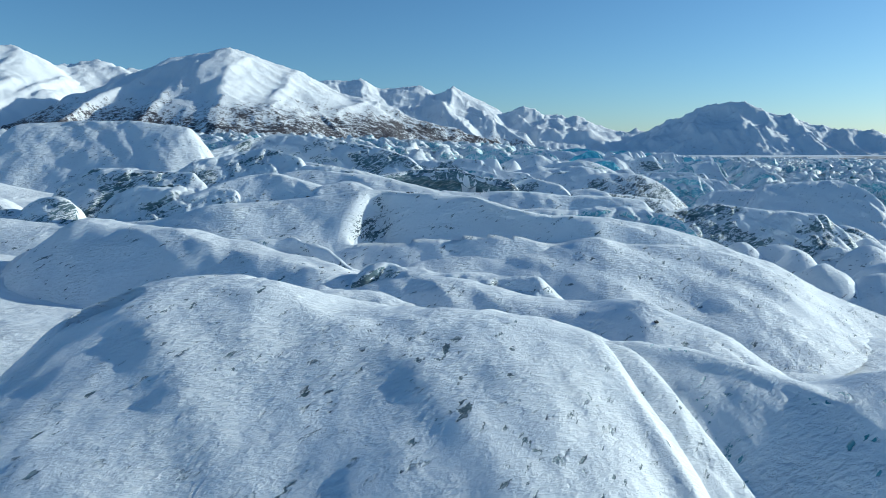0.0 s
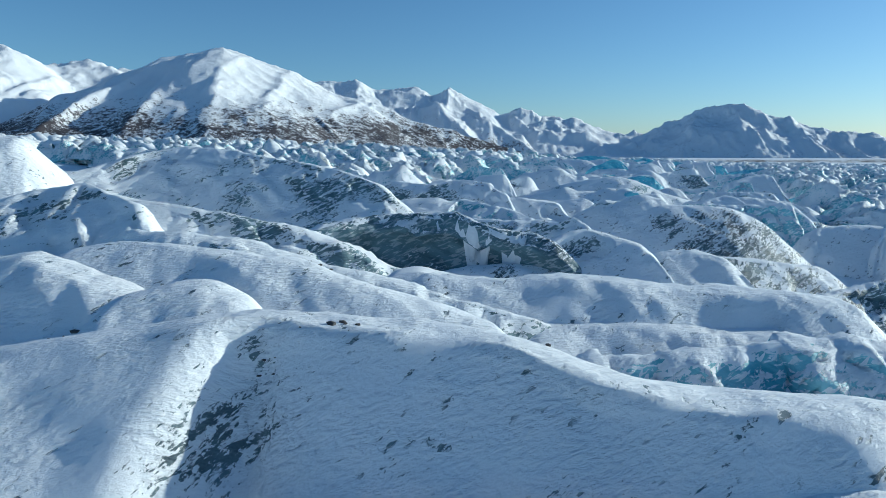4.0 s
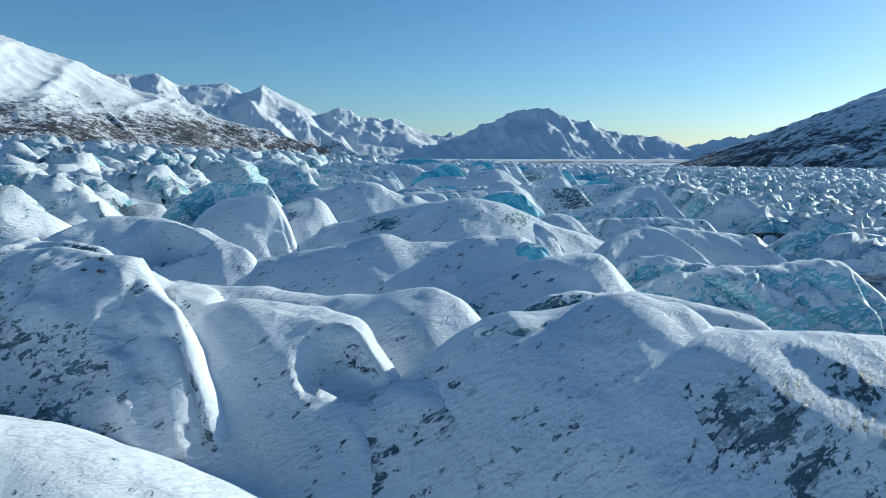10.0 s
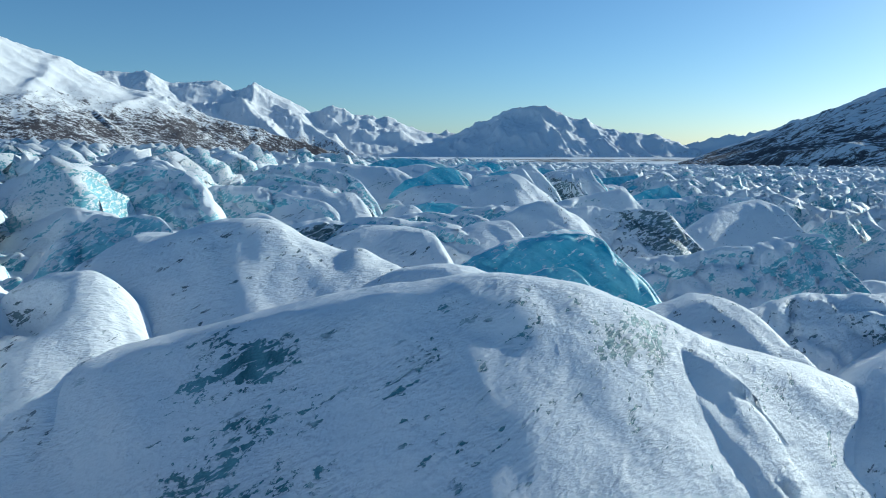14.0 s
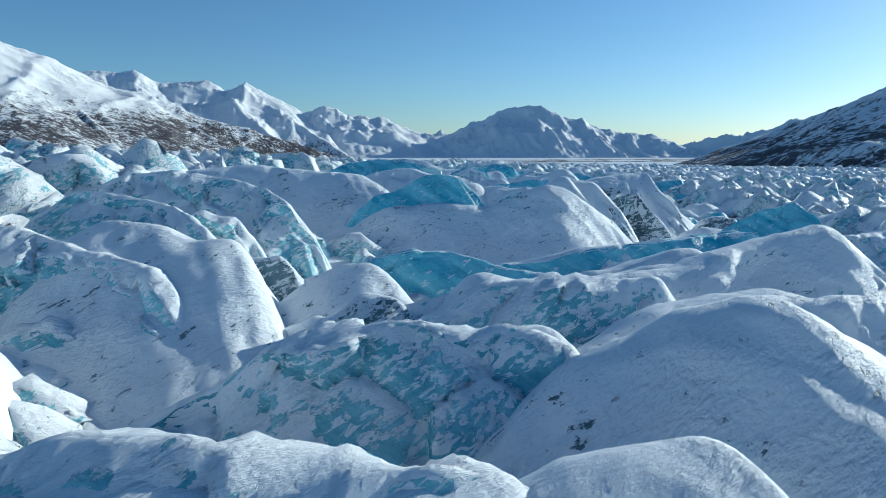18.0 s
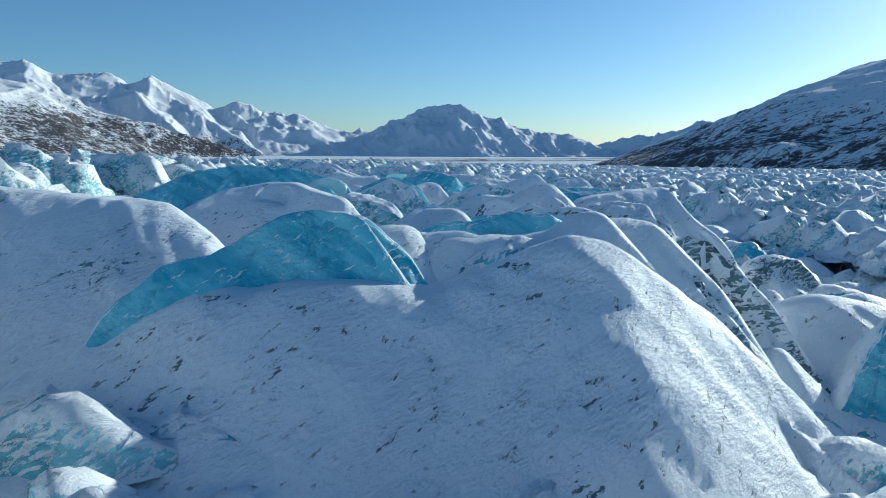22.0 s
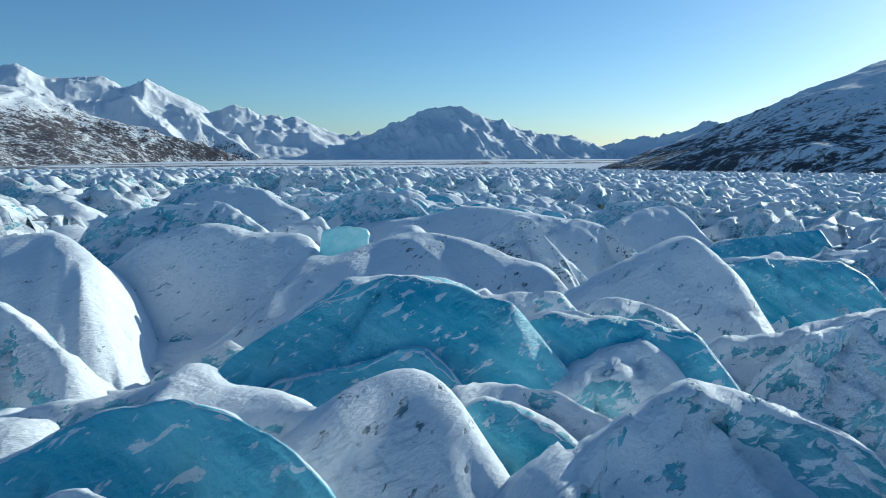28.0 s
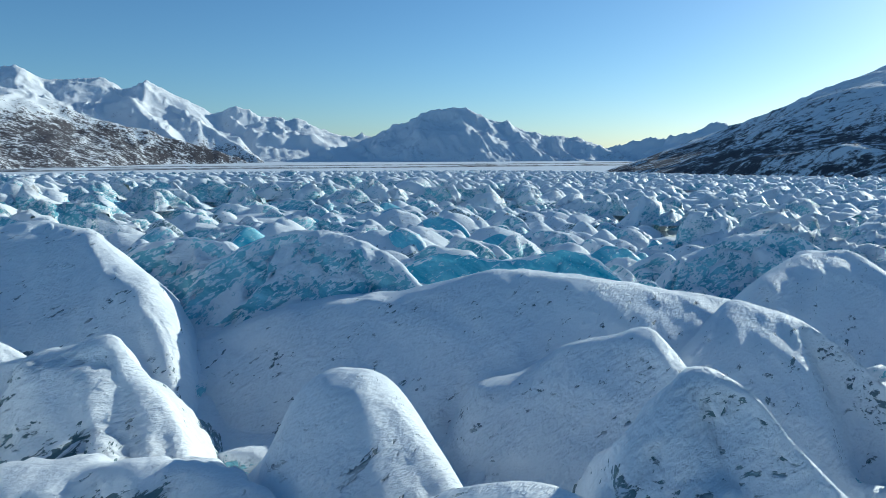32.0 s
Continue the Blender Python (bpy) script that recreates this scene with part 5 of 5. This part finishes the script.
def scatter():
    rng = np.random.default_rng(11)
    spots = []
    for count, reach, lo, hi in ((2800, 330, 7, 14), (6000, 800, 6, 12), (5000, 1250, 5, 9)):
        r = reach * np.sqrt(rng.uniform(0.0, 1.0, count))
        az = np.radians(rng.uniform(-75, 65, count))
        x, y = 60 + r * np.sin(az), 180 + r * np.cos(az) * 1.25
        d = x - np.where(y > 95, 0.31 * (y - 95), 0.0)
        keep = (np.abs(d) > 60) | (y > 615)
        spots.append(np.stack([x, y, rng.uniform(lo, hi, count)], -1)[keep])
    return np.concatenate(spots)


spots = scatter()
close = np.hypot(spots[:, 0] - (spots[:, 1] - 95).clip(0, 350) * 0.31, (spots[:, 1] - 480).clip(0, None)) < 190
for name, some, nu, nv in (("serac_field", spots[close], 15, 11), ("distant_serac_field", spots[~close], 8, 6)):
    field = field_of_seracs(name, some, FACES["F"], nu, nv)
    tagged(field, "countless snow-capped turquoise seracs of the broken ice field", "seracs", kind="stuff")


rng = np.random.default_rng(77)
by = rng.uniform(250, 640, 3200)
bx = rng.uniform(-62, 62, 3200) + np.maximum(0, 0.31 * (by - 95))
blocks = field_of_seracs("fallen_ice_blocks", np.stack([bx, by, 1.2 + 4.0 * rng.uniform(0, 1, 3200) ** 2], -1), FACES["B"], 10, 8, ground_height, 0.06)
tagged(blocks, "heaps of snow-dusted turquoise ice blocks in the hollows", "ice blocks", kind="stuff")


# ---- mountains ----
def mountain_material(name, tree_line, brush, stone, bare=0.52, thick=0.20):
    """Snow over rock, with bare brush thinning out towards the tree line."""
    m, nodes, links, p = mat(name)
    geo = nodes.new("ShaderNodeNewGeometry")
    pos = geo.outputs["Position"]
    sn, sp = nodes.new("ShaderNodeSeparateXYZ"), nodes.new("ShaderNodeSeparateXYZ")
    links.new(geo.outputs["Normal"], sn.inputs[0])
    links.new(pos, sp.inputs[0])
    big = noise_node(nodes, links, pos, 0.0035, 6, 0.6)
    fine = noise_node(nodes, links, pos, 0.022, 9, 0.74, (1.0, 1.0, 0.45))
    speck = noise_node(nodes, links, pos, 0.07, 8, 0.8)
    snow = mix(nodes, links, ramp(nodes, links, big, 0.3, 0.7), (0.90, 0.91, 0.92, 1), (0.82, 0.84, 0.87, 1))
    r = calc(nodes, links, 'ADD', calc(nodes, links, 'MULTIPLY', fine, 1.3), calc(nodes, links, 'MULTIPLY', speck, 0.9))
    r = calc(nodes, links, 'SUBTRACT', r, calc(nodes, links, 'MULTIPLY', sn.outputs["Z"], 0.9))
    rock = ramp(nodes, links, r, bare, bare + 0.14)
    col = mix(nodes, links, rock, snow, mix(nodes, links, speck, stone, tuple(1.8 * k for k in stone[:3]) + (1,)))
    h = calc(nodes, links, 'DIVIDE', calc(nodes, links, 'SUBTRACT', tree_line, sp.outputs["Z"]), 260.0)
    h = calc(nodes, links, 'MINIMUM', h, 0.55)
    h = calc(nodes, links, 'ADD', h, calc(nodes, links, 'MULTIPLY', calc(nodes, links, 'SUBTRACT', big, 0.5), 1.2))
    h = calc(nodes, links, 'ADD', h, calc(nodes, links, 'MULTIPLY', calc(nodes, links, 'SUBTRACT', fine, 0.5), 2.6))
    h = calc(nodes, links, 'ADD', h, calc(nodes, links, 'MULTIPLY', calc(nodes, links, 'SUBTRACT', speck, 0.5), 3.2))
    low = calc(nodes, links, 'MULTIPLY', ramp(nodes, links, h, thick, thick + 0.30), brush)
    col = mix(nodes, links, low, col, mix(nodes, links, speck, (0.028, 0.026, 0.034, 1), (0.085, 0.074, 0.08, 1)))
    links.new(col, p.inputs["Base Color"])
    links.new(bump(nodes, links, speck, 0.4, 4.0, bump(nodes, links, fine, 0.6, 12.0)), p.inputs["Normal"])
    p.inputs["Roughness"].default_value = 0.8
    return m


def crags(x, y, octaves, seed):
    """Sharp ridges with smooth hollows: each finer layer acts where the coarser one stands out."""
    total, weight, amp, size = 0, 1.0, 1.0, 0.0
    for k in range(octaves):
        n = (1 - np.abs(value_noise(x * 2.03 ** k + 3.7 * k, y * 2.03 ** k, None, seed + 13 * k))) ** 2 * weight
        weight = np.clip(n * 1.7, 0, 1)
        total, size = total + amp * n, size + amp
        amp *= 0.58
    return total / size * 1.35


def mountain(label, crest, spurs, slope, cell, material, seed, jag=0.06, gully=0.16):
    """A massif: crest and spur ridges with falling sides, gullies and a jagged skyline."""
    lines = [np.array(crest, float)] + [np.array(s, float) for s in spurs]
    pts = np.concatenate(lines)
    low = -110.0
    reach = (pts[:, 2].max() - low) / slope
    x0, x1, y0, y1 = pts[:, 0].min() - reach * 0.8, pts[:, 0].max() + reach * 0.8, pts[:, 1].min() - reach, pts[:, 1].max() + reach * 0.35
    X, Y = np.meshgrid(np.arange(x0, x1, cell), np.arange(y0, y1, cell), indexing="ij")
    wx = X + reach * 0.10 * fbm(X / (reach * 0.5), Y / (reach * 0.5), octaves=3, seed=seed)
    wy = Y + reach * 0.10 * fbm(X / (reach * 0.5), Y / (reach * 0.5), octaves=3, seed=seed + 1)
    best = np.full(X.shape, -1e9)
    for line in lines:
        for a, b in zip(line[:-1], line[1:]):
            v = b[:2] - a[:2]
            t = np.clip(((X - a[0]) * v[0] + (Y - a[1]) * v[1]) / (v @ v), 0, 1)
            near = np.hypot(X - a[0] - t * v[0], Y - a[1] - t * v[1])
            warp = np.hypot(wx - a[0] - t * v[0], wy - a[1] - t * v[1])
            k = np.clip(near / (reach * 0.1), 0, 1)
            dd = near * (1 - k) + warp * k
            best = np.maximum(best, a[2] + t * (b[2] - a[2]) - slope * dd * (1.15 - 0.15 * np.clip(dd / reach, 0, 1)))
    top = pts[:, 2].max()
    depth = np.clip((top - best) / (top - low), 0, 1)
    g = crags(wx / (reach * 0.20), wy / (reach * 0.45), 7, seed + 2)
    f = crags(X / (reach * 0.055), Y / (reach * 0.065), 5, seed + 4)
    amp = (top - low)
    Z = best + amp * (gully * (g - 0.55) * np.clip(depth * 2.4, 0.10, 1) * (1.2 - depth) + jag * (f - 0.5) * (0.3 + 0.7 * (1 - depth)))
    Z = np.maximum(Z, low)
    ob = part("mountain", from_grid("mountain", np.stack([X, Y, Z], -1)), material)
    return tagged(ob, label, "mountain", "mountains round the glacier")


NEAR_ROCK = mountain_material("snowy_slope_with_brush", 270.0, 1.0, (0.10, 0.10, 0.11, 1), 0.66, 0.24)
RANGE_ROCK = mountain_material("snowy_alpine_range", 110.0, 0.9, (0.13, 0.13, 0.15, 1), 0.68)
RIGHT_ROCK = mountain_material("snowy_slope_with_dark_brush", 140.0, 1.0, (0.08, 0.08, 0.09, 1), 0.66, 0.20)
# Distance haze put into the colour: paler blue-grey rock, less of it bare.
HAZED_FAR_ROCK = mountain_material("snowy_haze_paled_rock", -10.0, 0.35, (0.20, 0.21, 0.23, 1), 0.86)
mountain("broad snow mountain with brown brush on its lower slopes",
         [(-2238, 3314, 201), (-2036, 3442, 337), (-1843, 3549, 426), (-1660, 3639, 533), (-1470, 3719, 567), (-1370, 3757, 602), (-1242, 3802, 558), (-1034, 3864, 495), (-911, 3894, 427), (-721, 3934, 355), (-458, 3973, 258), (-189, 3995, 168), (82, 3999, 90), (319, 3987, 19)],
         [[(-1660, 3639, 533), (-1800, 3200, 300), (-1820, 2800, 120)], [(-1034, 3864, 480), (-820, 3500, 250), (-600, 3150, 90)]],
         0.52, 12.0, NEAR_ROCK, 100, 0.012, 0.075)
mountain("jagged snow range with rocky summit spires",
         [(-1324, 4659, 461), (-1054, 4731, 517), (-930, 4758, 506), (-800, 4783, 530), (-671, 4804, 464), (-534, 4822, 477), (-358, 4839, 486), (-271, 4846, 426), (-142, 4852, 471), (42, 4854, 404), (229, 4849, 312), (460, 4833, 295), (615, 4816, 199), (888, 4773, 3)],
         [[(-358, 4839, 470), (-180, 4500, 300), (60, 4100, 70)], [(-142, 4852, 450), (120, 4550, 260), (420, 4200, 30)], [(-930, 4758, 480), (-780, 4400, 260), (-560, 4050, 60)], [(229, 4849, 300), (480, 4600, 150), (700, 4350, 0)]],
         0.60, 10.0, RANGE_ROCK, 200, 0.022, 0.12)
mountain("distant snow peaks at the head of a side glacier",
         [(385, 4900, 200), (544, 4885, 272), (742, 4859, 261), (940, 4824, 202), (1137, 4780, 151), (1294, 4739, 111)],
         [], 0.40, 16.0, HAZED_FAR_ROCK, 300, 0.06, 0.26)
mountain("isolated snow mountain with a craggy double summit",
         [(927, 4765, 43), (1162, 4712, 130), (1354, 4660, 201), (1504, 4612, 279), (1596, 4580, 321), (1688, 4547, 336), (1796, 4504, 339), (1905, 4458, 276), (2062, 4385, 240), (2182, 4325, 186), (2315, 4253, 120), (2506, 4140, 56)],
         [[(1688, 4547, 330), (1730, 4250, 170), (1760, 3950, 30)], [(2062, 4385, 235), (2050, 4120, 120), (2080, 3850, 5)], [(1504, 4612, 265), (1370, 4350, 100), (1280, 4050, 0)]],
         0.55, 9.0, HAZED_FAR_ROCK, 400, 0.024, 0.13)
mountain("pale far mountains beyond the valley",
         [(2180, 4269, 133), (2294, 4205, 148), (2406, 4139, 141), (2562, 4039, 83), (2665, 3968, 106), (2792, 3873, 128), (2902, 3786, 107), (2982, 3718, 57)],
         [], 0.40, 16.0, HAZED_FAR_ROCK, 500, 0.05, 0.24)
mountain("snow mountain at the far end of the valley side",
         [(2749, 3805, -16), (2902, 3681, 109), (3021, 3577, 222), (3093, 3510, 187), (3182, 3424, 227), (3265, 3337, 258), (3405, 3181, 222)],
         [], 0.45, 16.0, HAZED_FAR_ROCK, 600, 0.03, 0.16)
mountain("long dark brushy valley side with snow above",
         [(2819, 3620, -48), (2733, 3163, 70), (2579, 2753, 165), (2412, 2418, 204), (2208, 2119, 238), (2026, 1868, 257), (1901, 1701, 268), (1808, 1574, 277), (1585, 1280, 270), (1393, 1010, 227), (1179, 758, 174)],
         [[(2412, 2418, 200), (2150, 2600, 90), (1950, 2750, 0)], [(1901, 1701, 262), (1650, 1900, 120), (1450, 2050, 20)]],
         0.38, 11.0, RIGHT_ROCK, 700, 0.015, 0.08)
mountain("steep white snow peak at the valley edge",
         [(-3685, 2917, 478), (-3296, 3350, 621), (-2948, 3659, 639), (-2740, 3818, 643), (-2706, 3842, 649), (-2609, 3909, 545), (-2517, 3968, 452), (-2396, 4043, 340), (-2297, 4100, 205)],
         [], 0.55, 16.0, HAZED_FAR_ROCK, 800, 0.02, 0.14)
mountain("snow crest behind the valley",
         [(-2774, 4039, 495), (-2657, 4116, 558), (-2565, 4174, 572), (-2412, 4265, 610), (-2358, 4295, 556), (-2163, 4396, 578), (-2040, 4455, 536), (-1913, 4510, 466)],
         [], 0.5, 16.0, HAZED_FAR_ROCK, 900, 0.035, 0.18)


# ---- dark gravel shore on the frozen plain beyond the ice ----
def shore(label, x0, x1, y, width, height, seed, material):
    xs, v = np.linspace(x0, x1, 260), np.linspace(-1, 1, 9)
    X, V = np.meshgrid(xs, v, indexing="ij")
    Y = y + V * width + 90 * fbm(X / 700, X * 0, octaves=3, seed=seed)
    Z = level(X, Y) - 5.4 + height * (1 - V ** 2) * (0.55 + 0.6 * fbm(X / 90, V, octaves=4, seed=seed + 1)) - 1.0 * (np.abs(V) > 0.95)
    ob = part("moraine", from_grid("moraine", np.stack([X, Y, Z], -1)), material)
    return tagged(ob, label, "moraine", kind="structure")


def gravel_material():
    m, nodes, links, p = mat("snow_dusted_gravel")
    pos = nodes.new("ShaderNodeNewGeometry").outputs["Position"]
    n = noise_node(nodes, links, pos, 0.03, 9, 0.75)
    links.new(mix(nodes, links, ramp(nodes, links, n, 0.42, 0.62), (0.09, 0.085, 0.085, 1), (0.62, 0.64, 0.68, 1)), p.inputs["Base Color"])
    p.inputs["Roughness"].default_value = 0.9
    return m


GRAVEL = gravel_material()
shore("long low bank of dark gravel at the lake shore", -900, 2600, 2620, 60, 7.0, 31, GRAVEL)
shore("low snow-dusted gravel bar on the frozen lake", -400, 2400, 3050, 40, 5.0, 37, GRAVEL)


# ---- clear slabs of ice standing on the crests ----
def clear_ice_material():
    m, nodes, links, p = mat("clear_turquoise_ice")
    pos = nodes.new("ShaderNodeNewGeometry").outputs["Position"]
    n = noise_node(nodes, links, pos, 0.9, 7, 0.65, (0.6, 0.6, 1.6), (0, -24, 0))
    col = mix(nodes, links, ramp(nodes, links, n, 0.3, 0.7), (0.42, 0.74, 0.78, 1), (0.74, 0.90, 0.92, 1))
    rime = ramp(nodes, links, noise_node(nodes, links, pos, 2.2, 9, 0.72, None, (20, 30, 10)), 0.54, 0.60)
    col = mix(nodes, links, calc(nodes, links, 'MULTIPLY', rime, 0.7), col, (0.80, 0.86, 0.90, 1))
    links.new(col, p.inputs["Base Color"])
    p.inputs["Roughness"].default_value = 0.35
    thin = nodes.new("ShaderNodeBsdfTranslucent")
    links.new(col, thin.inputs["Color"])
    both = nodes.new("ShaderNodeMixShader")
    both.inputs[0].default_value = 0.42
    links.new(p.outputs[0], both.inputs[1])
    links.new(thin.outputs[0], both.inputs[2])
    links.new(both.outputs[0], nodes["Material Output"].inputs["Surface"])
    links.new(bump(nodes, links, n, 0.4, 0.1), p.inputs["Normal"])
    return m


CLEAR = clear_ice_material()


def ice_slab(x, y, z, wide, high, thick, turn, lean, seed, label):
    """An upright rounded plate of clear ice, thicker at its foot."""
    nu, nv = 40, 14
    a = np.linspace(0, 2 * np.pi, nu)[:, None]
    r = np.linspace(0, 1, nv)[None, :]
    rim = 1 + 0.24 * fbm(np.cos(a) * 1.8 + seed, np.sin(a) * 1.8, octaves=5, gain=0.6, seed=seed)
    px, pz = wide / 2 * r * rim * np.sign(np.cos(a)) * np.abs(np.cos(a)) ** 0.7, high / 2 * r * rim * np.sign(np.sin(a)) * np.abs(np.sin(a)) ** 0.75
    half = thick * np.sqrt(np.clip(1 - r ** 4, 0, 1)) * (1 - 0.35 * pz / high) + 0.06 * fbm(px * 0.8, pz * 0.8, octaves=4, seed=seed + 2)
    front = np.stack([px, -half + 0 * px, pz + high / 2], -1)
    rear = np.stack([px, half + 0 * px, pz + high / 2], -1)[:, ::-1]
    me = from_grid("ice_slab", np.concatenate([front, rear[:, 1:]], 1))
    ob = part("ice_slab", me, CLEAR)
    ob.matrix_world = pose(x, y, z, lean, 0, turn)
    return tagged(ob, label, "ice slab")


ice_slab(98.0, 448.3, 22.7, 4.7, 3.6, 0.32, -18, -14, 3, "backlit slab of clear turquoise ice on a snow dome")
ice_slab(72.6, 398.4, 22.2, 6.4, 5.2, 0.80, -20, -6, 9, "blocky slab of pale turquoise ice standing upright")


# ---- stones lying on the snow ----
STONE, sn, sl, sp = mat("dark_wet_stone")
pos = sn.new("ShaderNodeNewGeometry").outputs["Position"]
sl.new(mix(sn, sl, noise_node(sn, sl, pos, 5.0, 6, 0.7), (0.02, 0.02, 0.022, 1), (0.11, 0.10, 0.095, 1)), sp.inputs["Base Color"])
sp.inputs["Roughness"].default_value = 0.75


def stones():
    rng = np.random.default_rng(5)
    shapes = []
    for k in range(6):
        bm = bmesh.new()
        bmesh.ops.create_icosphere(bm, subdivisions=1, radius=0.5)
        for v in bm.verts:
            v.co *= 1 + 0.5 * noise.noise(v.co * 2.2 + Vector((k * 3.1, 0, 0)))
            v.co.z *= 0.6
        me = bpy.data.meshes.new("stone")
        bm.to_mesh(me)
        bm.free()
        me.materials.append(STONE)
        shapes.append(me)
    bpy.context.view_layer.update()
    dep = bpy.context.evaluated_depsgraph_get()
    heaps = ((-11.0, 86.4, 5), (14.6, 47.4, 2), (12.8, 127.3, 5), (22.3, 124.9, 7), (-21.7, 86.4, 3), (-28.2, 87.1, 3), (-7.7, 87.3, 4),
             (2.7, 96.5, 4), (-11.6, 97.9, 4), (-3.0, 134.0, 4), (-13.0, 141.0, 6), (0.5, 178.0, 4), (5.0, 199.0, 4), (44.0, 172.0, 3), (-12.0, 58.0, 3))
    for hx, hy, count in heaps:
        for k in range(count):
            x, y = hx + rng.normal(0, 0.8), hy + rng.normal(0, 0.5)
            hit, place, normal, _, ob, _ = scene.ray_cast(dep, (x, y, 80), (0, 0, -1))
            if not hit:
                continue
            size = 0.1 + 0.38 * rng.uniform(0, 1) ** 2
            stone = new("stone", shapes[int(rng.integers(6))])
            stone.matrix_world = pose(place.x, place.y, place.z + 0.12 * size, 0, 0, rng.uniform(0, 360)) @ Matrix.Diagonal((size * 1.4, size, size, 1))
            tagged(stone, "dark angular stone lying on wind-packed snow", "stone", "stones on the ice")


stones()
